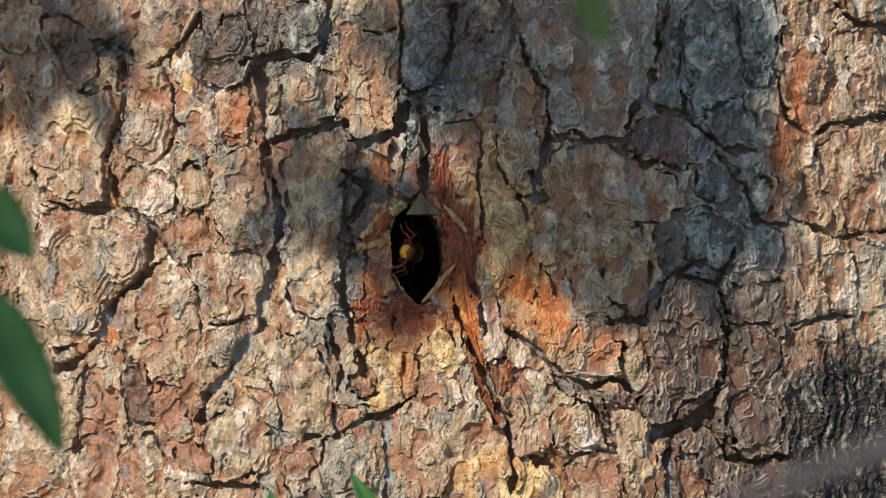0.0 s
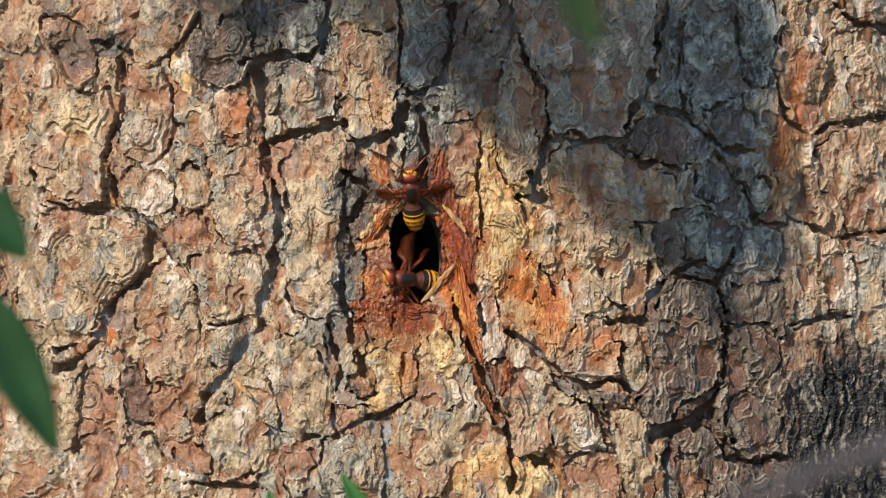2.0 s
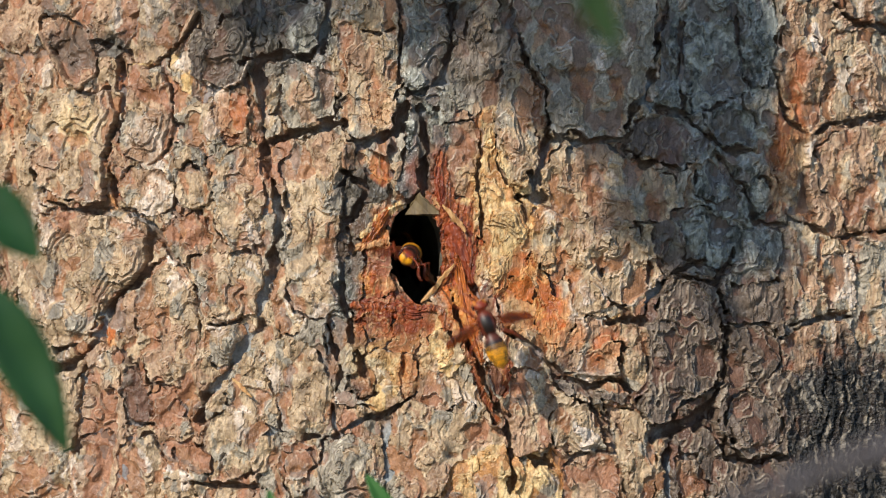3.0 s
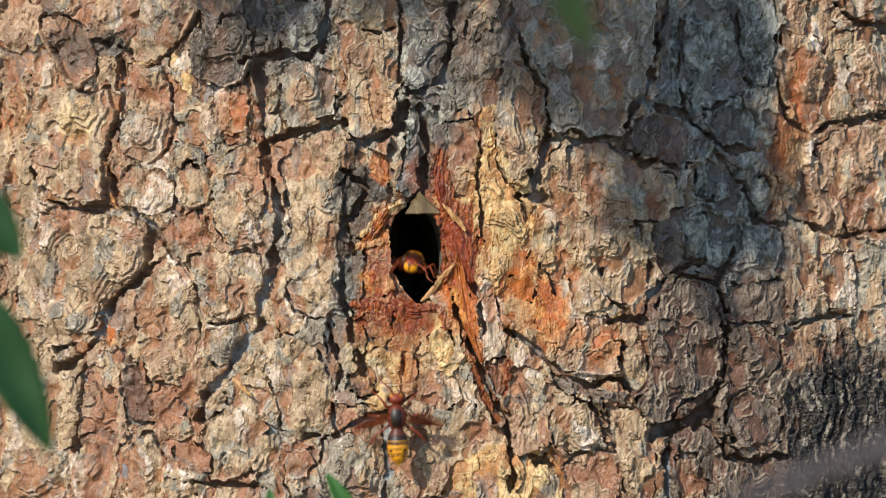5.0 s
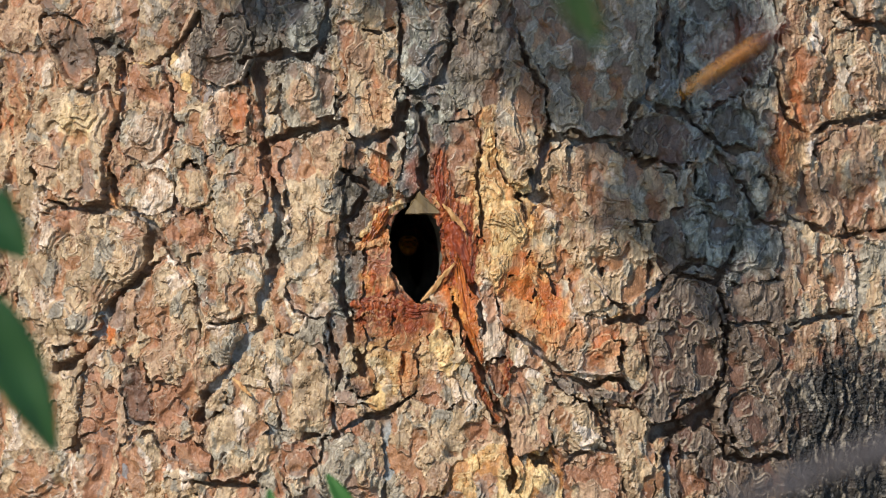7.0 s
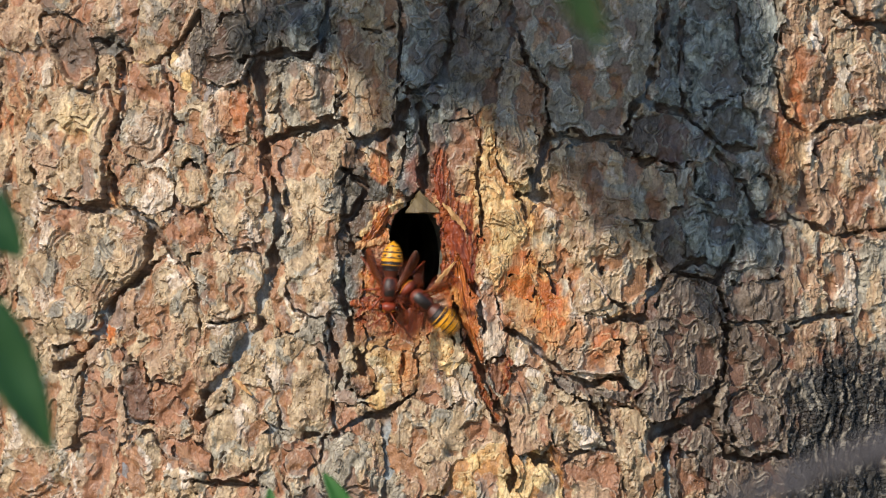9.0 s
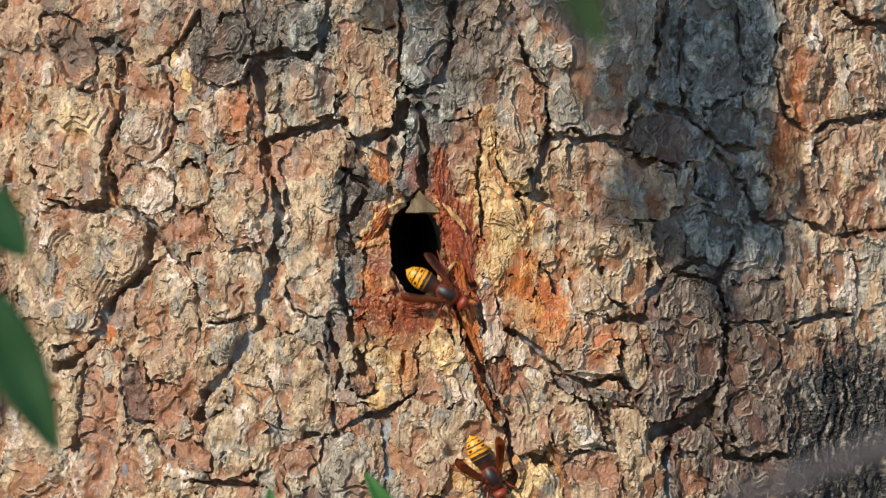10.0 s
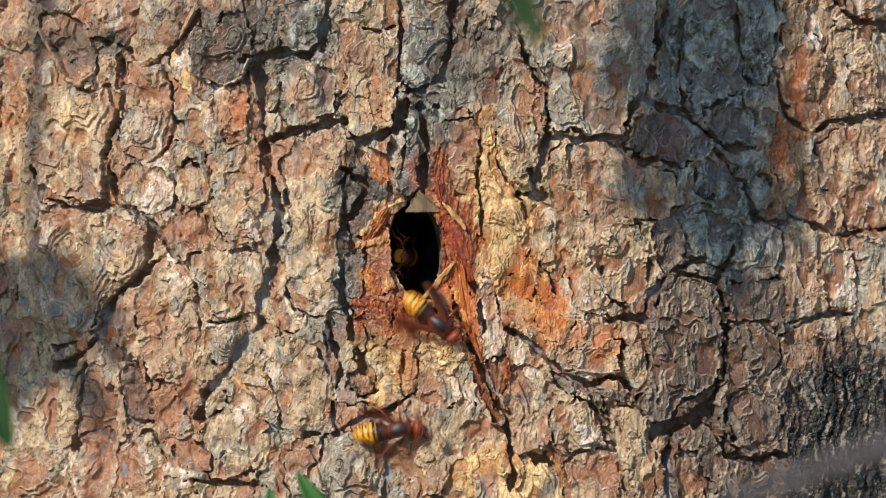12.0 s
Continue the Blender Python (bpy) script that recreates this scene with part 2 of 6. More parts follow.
plate(-11.1, 32.6, 4.3, 14.4, 5, "grey", 0.4)
plate(13.6, 72.1, 7.2, 10.8, 20, "grey", 0.5)
plate(12.7, 54.2, 8.3, 10.8, 0, "grey", 0.8)
plate(24.4, 48.8, 7.2, 19.8, -6, "pink", 1.3)
plate(25.3, 29, 6.5, 9.4, -10, "tan", 1.5)
plate(5, 31.7, 6.8, 12.6, 0, "pink", 0.9)
plate(5.6, 16.4, 6.1, 7.2, 0, "ochre", 0.5)
plate(17.2, 9.2, 8.3, 16.2, 10, "ochre", 0.7)
plate(14.5, 38, 4, 10.8, 0, "ochre", 0.6)
plate(35.3, 68.6, 9.7, 11.2, 12, "grey", 1.8)
plate(49.8, 54.3, 11.2, 18.7, 8, "grey", 1.9)
plate(58.9, 72.4, 7.9, 12.6, 0, "grey", 1.3)
plate(75.5, 59.8, 6.5, 18, 0, "grey", 0.9)
plate(90.6, 63.6, 9, 18, 0, "dark", 0.6)
plate(103.9, 69.2, 5.4, 10.8, 0, "grey", 1.0)
plate(103, 51, 5.4, 10.1, 0, "grey", 0.8)
plate(72.8, 34.5, 11.2, 7.6, 0, "grey", 1.6)
plate(94.3, 41, 7.6, 7.9, 15, "grey", 1.5)
plate(84.9, 21, 6.5, 6.8, 0, "grey", 0.9)
plate(71.8, 21.9, 4.7, 7.2, 0, "grey", 1.4)
plate(54.3, 21.8, 11.2, 10.1, 0, "grey", 1.0)
plate(41.6, 20, 7.9, 10.8, 0, "tan", 0.9)
plate(103.9, 18.3, 6.1, 10.1, 0, "grey", 1.3)
plate(113.6, 25.6, 4.7, 16.2, 5, "tan", 0.3)
plate(118.5, 53, 6.1, 10.8, 10, "pink", 1.2)
plate(119.5, 71.2, 7.6, 10.1, 0, "pink", 0.7)
plate(133.4, 56.8, 7.9, 14.4, 0, "tan", 0.8)
plate(138.5, 76.1, 9, 5.4, 20, "pink", 1.5)
plate(133.4, 23, 10.8, 16.2, 8, "pink", 1.0)
plate(144.6, 31.3, 4, 9, 0, "white", 1.0)
# lower part
plate(-127, -21.7, 11.2, 13, 0, "tan", 1.3)
plate(-141.1, -29.1, 7.2, 12.6, 0, "tan", 0.7)
plate(-100.6, -23.4, 3.6, 11.9, 0, "pink", 0.8)
plate(-106.4, -23.4, 3.2, 10.1, 0, "orange", 0.4)
plate(-88.3, -21.6, 8.3, 17.1, 0, "tan", 1.2)
plate(-68.7, -14.3, 8.6, 8.3, 0, "tan", 1.4)
plate(-70.5, -33.2, 6.5, 9, -8, "tan", 1.1)
plate(-109.3, -38, 6.1, 7.2, 10, "pink", 0.9)
plate(-100.6, -45.2, 5, 10.4, -8, "pink", 1.2)
plate(-88.3, -50.5, 7.9, 11.9, -8, "pink", 1.0)
plate(-111.3, -54.4, 6.5, 11.9, 0, "pink", 0.8)
plate(-135, -51, 10.1, 10.8, 0, "tan", 0.7)
plate(-111.3, -70.7, 7.9, 9, 0, "pink", 0.8)
plate(-96.8, -68.7, 4.3, 11.9, -8, "white", 0.8)
plate(-82.6, -66.8, 8.6, 6.1, -12, "pink", 1.2)
plate(-65, -63, 9.4, 13, 0, "tan", 1.4)
plate(-62.2, -46.7, 6.1, 6.1, -15, "tan", 0.7)
plate(-135, -72.9, 9, 7.6, 0, "tan", 0.5)
plate(-45.8, -35.9, 6.8, 19.8, 3, "grey", 1.2)
plate(-49.4, -21.5, 4.7, 10.8, 0, "tan", 0.9)
plate(-43, -53.9, 7.9, 7.2, 0, "grey", 1.3)
plate(-31.3, -34, 5, 12.6, 0, "grey", 0.8)
plate(-45.8, -68.3, 5.4, 6.5, 0, "pink", 0.9)
plate(-29.5, -68.2, 8.3, 11.9, 0, "grey", 1.0)
plate(-22.3, -3.4, 5.4, 6.1, 0, "orange", 0.4)
plate(-24.1, -14.2, 6.1, 5, 0, "orange", 0.5)
plate(-21.4, -25, 8.3, 5.4, 10, "ochre", 0.9)
plate(-11.5, -26.8, 7.2, 7.2, 20, "ochre", 0.5)
plate(-25.9, -40.3, 5.4, 4.7, 0, "pink", 0.9)
plate(-15.1, -39.4, 7.9, 7.9, 0, "ochre", 1.2)
plate(-0.7, -30.4, 6.1, 10.8, 25, "ochre", 1.0)
plate(-2.5, -44.8, 7.2, 7.9, 25, "pink", 1.0)
plate(2.9, -57.4, 12.6, 10.8, 20, "tan", 1.4)
plate(-7, -64.6, 7.2, 14.4, 5, "tan", 1.0)
plate(11.8, -71.8, 10.1, 8.3, 15, "ochre", 1.2)
plate(11.8, -44.8, 5, 10.8, 25, "tan", 1.1)
plate(11.8, -21.4, 3.6, 14.4, 12, "tan", 0.9)
plate(17.2, -28.6, 3.6, 10.8, 12, "pink", 0.8)
plate(25.3, -14.2, 6.5, 8.3, 0, "tan", 0.8)
plate(36.2, -18.7, 7.9, 10.1, 10, "tan", 1.2)
plate(28, -34, 7.9, 6.1, 0, "tan", 0.8)
plate(48, -28.7, 9.7, 9.4, 0, "pink", 1.3)
plate(51.6, -5.2, 15.1, 15.1, 0, "tan", 1.6)
plate(36.2, 0.2, 7.2, 10.8, 0, "tan", 1.0)
plate(27.1, -50.2, 6.5, 12.6, 5, "pink", 1.0)
plate(46.1, -50.3, 10.1, 10.1, 0, "tan", 1.2)
plate(49.8, -68.3, 9.4, 9, 0, "pink", 1.0)
plate(62.6, -66.6, 6.1, 11.9, 0, "tan", 0.9)
plate(32.5, -73.6, 5.8, 7.2, 0, "ochre", 0.4)
plate(59.8, -32.3, 5, 8.3, 0, "tan", 1.0)
# umber scales: brown bark with the half-shade over them put into the tone
plate(77.4, -32.4, 11.5, 20.2, 6, "umber", 2.0)
plate(71.8, -50.4, 6.1, 6.1, 0, "umber", 2.2)
plate(100.1, -16.1, 10.1, 8.6, 0, "umber", 1.5)
plate(100.1, -32.5, 7.2, 9.7, 0, "umber", 0.9)
plate(101, -55.2, 10.1, 11.2, 0, "umber", 2.0)
plate(82.1, -66.8, 7.6, 11.9, 0, "umber", 1.0)
plate(92.5, -74.1, 4, 9, 10, "umber", 1.1)
plate(103.9, -74.3, 7.9, 7.2, 0, "umber", 0.6)
plate(80.2, 2, 10.8, 7.9, 0, "umber", 0.7)
plate(100.1, 0.2, 7.2, 6.5, 0, "grey", 0.8)
plate(115.6, -5.3, 4.7, 16.2, 0, "pink", 0.8)
plate(127.4, -10.8, 7.2, 11.9, 0, "tan", 0.9)
plate(141.6, -10.8, 6.1, 16.2, 0, "grey", 0.9)
plate(125.4, -32.6, 10.8, 7.6, 0, "pink", 0.7)
for at in ((117.5, -50.8), (126.4, -52.7), (135.5, -51), (143.6, -52.9), (118.5, -72.6), (127.4, -74.6), (136.5, -72.9), (144.6, -74.9)):
    plate(*at, 4, 11.2, 0, "char", 0.3)

# large scales with outlines of their own
scale("pink", 1.6, 0.5, (-133.5, 74.8), (-125.5, 76.5), (-117.5, 70.9), (-114, 63.6), (-113.6, 55.4), (-119.5, 51.4), (-123.9, 54.6), (-128.5, 62.8), (-133.5, 68.9))
scale("tan", 2.0, 0.7, (-135.5, 65.7), (-130.5, 66.5), (-124.5, 54.6), (-119.5, 50.5), (-116, 48.6), (-109.7, 50.8), (-106.8, 43.5), (-108.7, 36.2), (-110.7, 27.1), (-110.7, 15.3), (-117.5, 15.3), (-128.5, 17.2), (-132.5, 19.9), (-135.5, 29.1), (-138.6, 36.4), (-135.5, 45.6))
scale("tan", 1.4, 0.5, (-133.5, 11.7), (-123.5, 13.5), (-109.7, 10.8), (-100, 7.1), (-95.3, 1.7), (-97.2, -5.6), (-101, -9.2), (-107.8, -10.1), (-111.7, -16.5), (-115.6, -29.3), (-127.5, -31.2), (-135.5, -29.4), (-141.7, -22.1), (-139.6, -3.8), (-135.5, 5.3))
scale("pink", 1.5, 0.5, (-102.3, 59.8), (-90.5, 58.8), (-88.6, 50.6), (-86.7, 40.6), (-88.6, 32.5), (-96.2, 28), (-103.5, 29.8), (-104.9, 36.2), (-102.9, 45.3))
scale("pink", 1.2, 0.4, (-105.8, 21.7), (-102, 26.2), (-90.5, 26.1), (-86.7, 19.8), (-87.7, 13.4), (-94.3, 9.8), (-100, 12.2), (-104.9, 17.1))
scale("tan", 1.7, 0.5, (-86.3, 25.2), (-81.1, 27), (-77.3, 23.4), (-74.5, 18.8), (-75.4, 15.2), (-80.1, 13.4), (-83.9, 14.3), (-86.7, 18))
scale("pink", 1.7, 0.5, (-72.6, 52.3), (-68, 52.3), (-64.3, 55.8), (-62.4, 50.4), (-61.5, 45), (-64.3, 37.8), (-68.9, 36.9), (-72.6, 38.7), (-74.5, 45.1))
scale("pink", 1.0, 0.3, (-61.9, 52.2), (-58.8, 45), (-57.3, 34.1), (-58.8, 31.4), (-61.5, 38.7))
scale("ochre", 0.7, 0.3, (-88.6, 62.4), (-82.9, 63.2), (-77.3, 55.9), (-73.9, 50.5), (-77.3, 46.9), (-82.9, 49.6), (-86.7, 52.4))
scale("umber", 1.5, 0.4, (-70.8, 74), (-64.3, 74.8), (-61.5, 68.5), (-62.4, 59.4), (-67.1, 52.3), (-70.8, 52.3), (-80.1, 55.1), (-82, 63.2), (-81.1, 70.4), (-75.4, 68.6))
scale("grey", 1.6, 0.6, (-52.3, 78.3), (-37.7, 79.1), (-35.9, 68.3), (-40.5, 65.6), (-44.1, 62.1), (-51.4, 63.9), (-53.2, 70.2))
scale("grey", 1.9, 0.6, (-49.6, 58.5), (-44.1, 59.7), (-35, 57.5), (-34.1, 43.1), (-40.5, 42.2), (-45.9, 38.6), (-49.6, 39.5), (-51.4, 48.6))
scale("tan", 0.6, 0.3, (-56.9, 54), (-53.2, 56.7), (-51.4, 50.4), (-53.2, 43.2), (-56, 43.2))
scale("tan", 1.9, 0.6, (-33.6, 82.7), (-15.1, 82.7), (-13, 70.1), (-14.2, 57.5), (-13, 52.1), (-16, 46.7), (-16.9, 40.4), (-19.6, 35.9), (-26, 34.4), (-29.6, 36.8), (-33.6, 40.4), (-31, 50.3), (-33.2, 62.9))
scale("tan", 1.3, 0.5, (-47.8, 35), (-36.8, 38.6), (-27.8, 33.2), (-27.8, 25.1), (-32.3, 17.9), (-33.2, -2), (-31.4, -18.2), (-40.5, -21.8), (-47.8, -19.1), (-51.4, -7.4), (-48.7, 7.1), (-49.6, 19.7), (-51.4, 28.7))
scale("dark", 0.6, 0.5, (-30.5, 25.1), (-26, 26), (-16.9, 21.5), (-16.9, 16.1), (-24.2, 14.3), (-26, 7.1), (-29.6, 1.7), (-33.2, 3.5))
scale("slate", 0.7, 0.5, (-13, 43.1), (-5.2, 47.6), (-2.5, 44.8), (-7, 37.7), (-8.8, 26.9), (-7.9, 18.8), (-12.4, 17), (-15.1, 19.7), (-11.2, 32.3))
scale("pink", 0.8, 0.4, (0.2, 40.3), (8.3, 42.2), (11.5, 38.6), (11.2, 19.7), (9.2, 16.1), (2.9, 17), (0.2, 25))
scale("ochre", 0.8, 0.3, (12.2, 43.1), (15.8, 44.9), (17.3, 34.1), (20, 26.9), (24.5, 16.1), (27.2, 7.1), (28.1, -0.1), (26.3, -5.6), (21.8, -11), (17.3, -14.6), (12.8, -7.4), (11.9, 7.1), (12.2, 25.1))
scale("tan", 1.8, 0.5, (19.1, 59.3), (24.5, 61.1), (29, 55.7), (30.8, 50.3), (28.1, 43.1), (30.8, 32.3), (29.9, 23.3), (26.3, 19.7), (21.8, 20.6), (18.2, 26.9), (16.4, 37.7), (17.3, 50.3))
scale("tan", 1.0, 0.4, (13.7, 81.8), (17.3, 78.2), (15.5, 70.1), (11, 65.6), (7.4, 67.4), (9.2, 75.5))
scale("grey", 2.0, 0.7, (21.8, 82.7), (67.4, 83), (68.4, 68.5), (64.7, 55.9), (63.7, 48.6), (58.2, 44.1), (59.1, 36), (46.3, 35.4), (40.8, 38.6), (35.4, 36.8), (31.7, 43.1), (32.7, 53.9), (27.2, 62.9), (23.6, 68.3))
scale("umber", 1.9, 0.5, (61, 41.4), (66.5, 43.2), (75.8, 41.8), (85.2, 38.8), (87.5, 35.2), (83.3, 30.6), (75.8, 26.1), (72.1, 27.9), (66.5, 29.7), (60, 27.8), (58.8, 32.3))
scale("slate", 1.3, 0.5, (88, 46.1), (94.7, 47.9), (101.4, 43.4), (102.3, 36.2), (98.5, 33.4), (89.9, 34.3), (86.7, 39.7))
scale("slate", 1.0, 0.5, (80.5, 25.2), (85.2, 28.8), (90.9, 25.2), (92.8, 17.1), (89, 15.3), (81.4, 17))
scale("slate", 1.0, 0.5, (98.5, 21.6), (104.3, 23.5), (108.2, 16.2), (106.2, 9.8), (100.4, 8.9), (96.6, 14.4))
scale("slate", 0.8, 0.5, (75.8, 8), (87.1, 10.7), (96.6, 7.1), (97.5, -2), (89, -5.6), (78.6, -2))
scale("slate", 0.9, 0.5, (72.1, 83), (76.7, 75.8), (75.8, 57.7), (76.7, 45.1), (70.2, 45), (68.4, 52.3), (71.1, 64.9))
scale("slate", 0.8, 0.4, (78.6, 83.1), (92.8, 83.3), (94.7, 65.1), (98.5, 50.7), (89, 47), (79.6, 43.3), (78.1, 61.4))
scale("slate", 0.9, 0.4, (95.6, 83.3), (107.2, 83.5), (108.2, 63.5), (105.2, 52.5), (100.4, 49.8), (96.6, 65.2))
scale("pink", 1.3, 0.4, (111.1, 69), (121.9, 69.1), (125.9, 60.1), (124.9, 43.6), (121.9, 39), (114, 40.8), (110.1, 52.6))
scale("pink", 1.2, 0.3, (133.9, 62), (146.2, 64), (152.5, 45.7), (138, 43.8), (133.9, 52.8))
scale("pink", 2.0, 0.6, (131.9, 85.7), (152.5, 86.1), (152.5, 72.4), (142.1, 70.3), (134.9, 74.8))
scale("pink", 1.5, 0.5, (122.9, 32.7), (129.9, 38.2), (152.5, 43), (152.5, 3.5), (140, 2.6), (133.9, 5.3), (129.9, 16.3), (123.9, 19.9))
scale("pink", 1.4, 0.4, (39, 32.3), (48.1, 34.1), (59.1, 29.6), (66.5, 27), (73.9, 23.4), (74.9, 16.1), (72.1, 8.9), (62.8, 9.8), (53.6, 10.7), (46.3, 10.7), (40.8, 19.7))
scale("tan", 1.7, 0.6, (54.5, 8), (62.8, 8), (66.1, 1.7), (66.1, -9.2), (64.7, -14.6), (60, -17.3), (53.6, -15.5), (49.9, -11), (51.8, -0.1))
scale("ochre", 1.0, 0.4, (50.9, -18.2), (55.4, -16.8), (59.5, -19.1), (58.2, -21.8), (53.6, -21.8))
scale("umber", 2.3, 0.8, (70.2, -14.6), (75.8, -9.2), (81.4, -11), (89, -21.9), (89.9, -29.1), (87.5, -43.6), (80.5, -48.1), (75.8, -48.1), (73, -53.5), (66.5, -55.3), (63.7, -51.6), (65.6, -45.3), (65.6, -32.7), (67.4, -23.6))
scale("umber", 2.0, 0.7, (92.8, -54.5), (94.7, -47.3), (98.5, -45.5), (104.3, -47.4), (109.1, -51.1), (111.1, -60.2), (108.2, -64.7), (100.4, -65.5), (94.7, -64.5), (90.9, -58.2))
scale("umber", 1.3, 0.5, (92.8, -24.6), (100.4, -23.8), (109.1, -29.2), (110.1, -36.5), (104.3, -43.7), (98.5, -44.3), (92.8, -43.7), (91.8, -32.8))
scale("umber", 1.1, 0.5, (90.9, -14.7), (92.8, -11), (104.3, -11), (112, -9.2), (112.6, -22), (102.3, -23.8), (94.7, -23.7))
scale("umber", 1.5, 0.5, (75.8, -57.1), (80.5, -54.4), (86.1, -57.2), (89.9, -65.4), (92.8, -70.9), (89, -76.3), (85.2, -74.4), (81.4, -65.3), (76.7, -65.3))
scale("pink", 0.8, 0.4, (75.8, -67.1), (80.5, -68), (83.3, -74.4), (85.2, -81.7), (75.8, -81.5))
scale("pink", 1.6, 0.5, (40.8, -32.6), (47.2, -33.5), (53.6, -29), (57.3, -29.9), (55.4, -38), (56.4, -39.9), (48.1, -39.8), (42.6, -38.9), (39, -36.2))
scale("tan", 1.3, 0.4, (58.2, -32.6), (62.8, -29), (65.6, -36.3), (64.7, -41.7), (61, -45.3), (56.9, -41.7))
scale("umber", 1.4, 0.3, (35.4, -39.8), (40.8, -41.6), (48.1, -45.2), (59.1, -45.3), (60, -48.9), (49.9, -47.6), (40.8, -46.1), (36.3, -43.4))
scale("tan", 1.0, 0.3, (36.3, -47.9), (49, -49.2), (50.3, -57.9), (52.7, -65.1), (42.6, -65.1), (36.3, -63.2), (33.6, -56))
scale("tan", 1.0, 0.4, (51.8, -49.8), (62.8, -50.7), (67.4, -58), (69.3, -68.8), (66.5, -81.5), (59.1, -81.4), (57.3, -70.5), (53.6, -59.7))
scale("pink", 1.2, 0.4, (39, -68.6), (46.3, -65.1), (56, -66), (56.9, -74.2), (54.5, -81.4), (39, -81.3))
scale("white", 1.5, 0.3, (11, -14.6), (13.7, -7.4), (16.4, -11), (17.3, -21.8), (19.1, -29), (19.6, -35.3), (15.5, -34.4), (12.8, -36.2), (11.9, -27.2), (11, -20))
scale("tan", 1.4, 0.5, (-81.1, -2), (-73.6, -1.1), (-58.8, -1.1), (-57.3, -11), (-59.7, -20.9), (-68, -21.8), (-75.4, -21), (-79.2, -14.6))
scale("tan", 0.9, 0.4, (-76.4, -25.5), (-64.3, -24), (-62.4, -29), (-66.1, -36.3), (-71.7, -38.1), (-77.3, -32.7))
scale("tan", 1.3, 0.5, (-57.8, -29), (-51.4, -27.2), (-40.5, -30.8), (-35, -45.2), (-37.7, -57.8), (-45.9, -60.6), (-51.4, -57.9), (-55.1, -45.3))
scale("tan", 1.6, 0.6, (-78.2, -63.5), (-75.4, -55.3), (-69.8, -50.8), (-60.6, -52.5), (-55.1, -57), (-58.8, -59.7), (-60.6, -70.6), (-69.8, -74.3), (-76.4, -73.4))
scale("umber", 0.8, 0.4, (-102.9, -38.3), (-99.1, -36.5), (-96.2, -47.3), (-93.3, -55.5), (-98.1, -57.3), (-103.5, -54.6), (-104.9, -45.6))
scale("pink", 0.9, 0.3, (-95.3, -45.5), (-86.7, -43.6), (-82.9, -54.5), (-81.1, -58.1), (-88.6, -59.9), (-94.3, -55.5))
scale("pink", 0.9, 0.4, (-87.7, -63.6), (-81.1, -61.7), (-75.4, -65.3), (-74.5, -70.7), (-81.1, -71.6), (-85.8, -69.9))
scale("pink", 0.8, 0.4, (-118.5, -60.3), (-108.7, -57.4), (-105.8, -61.9), (-106.8, -74.7), (-107.8, -82), (-119.5, -82.1), (-120.5, -71.2))
scale("tan", 0.9, 0.4, (-103.5, -63.7), (-94.3, -59.1), (-90.5, -67.2), (-89.5, -81.7), (-102.9, -81.9))
scale("tan", 1.2, 0.4, (-99.1, -11), (-90.5, -3.8), (-82.9, -5.6), (-80.1, -14.6), (-79.2, -29.1), (-81.1, -40), (-88.6, -43.6), (-95.3, -41.9), (-99.1, -29.2))
scale("umber", 0.9, 0.4, (-31.4, -39.8), (-26, -37.1), (-24.2, -41.6), (-26, -45.2), (-31, -45.2))
scale("pink", 1.3, 0.5, (-49.6, -65.1), (-43.2, -63.3), (-40.5, -68.6), (-43.2, -73.2), (-49.6, -73.2))
scale("grey", 1.0, 0.4, (-38.6, -60.5), (-29.6, -58.7), (-21.4, -63.2), (-20.9, -81.2), (-35, -81.2), (-39.6, -70.4))
scale("tan", 1.2, 0.4, (-70.8, 30.6), (-64.3, 33.3), (-58.8, 28.7), (-56.9, 17.9), (-59.7, 7.1), (-57.8, 1.7), (-68, -0.1), (-72.6, 7.1), (-73.6, 19.7))
scale("pink", 1.0, 0.3, (-86.7, 10.7), (-80.1, 12.5), (-77.3, 7.1), (-80.1, -0.1), (-84.8, 1.7))
scale("rust", -0.7, 0.3, (-0.2, 9.7), (5.6, 8.5), (11.9, 2.6), (11, -5.6), (8.6, -11), (6.8, -2), (2.9, -0.1), (-0.7, -0.2))
scale("resin", 0.9, 0.3, (1.1, -5.5), (5.6, -0.1), (6.8, -2), (8.6, -12.8), (10.4, -20.9), (12.8, -29.9), (11.9, -36.2), (7.4, -29.9), (3.8, -21.8), (2, -14.5))
scale("rust", 0.0, 0.2, (5.6, -25.4), (11.9, -29), (13.1, -36.2), (13.7, -45.2), (18.2, -54.2), (16.4, -55.1), (11.9, -47), (9.2, -38), (5.6, -30.8))
scale("rust", 0.4, 0.3, (13.3, -37.6), (21.8, -35.3), (22.3, -41.6), (19.1, -47), (16.4, -45.2))
scale("orange", 0.7, 0.3, (-26.9, -9.2), (-16.9, -7.4), (-15.1, -12.8), (-18.7, -15.5), (-26, -15.5))
scale("ochre", 0.8, 0.4, (-26, -20.9), (-16.9, -20), (-16, -27.2), (-23.2, -29), (-26, -25.4))
scale("orange", 0.9, 0.3, (-13, -33.5), (-8.8, -32.6), (-7, -39.8), (-8.8, -47), (-13, -47))
scale("resin", 1.0, 0.3, (21.8, -9.2), (28.1, -7.4), (29.9, -14.6), (27.2, -17.3), (23.1, -15.5))
scale("resin", 1.0, 0.3, (30.8, -5.6), (34.5, -9.2), (36.3, -18.2), (39, -23.6), (33.6, -26.3), (29, -23.6), (29.9, -14.6))
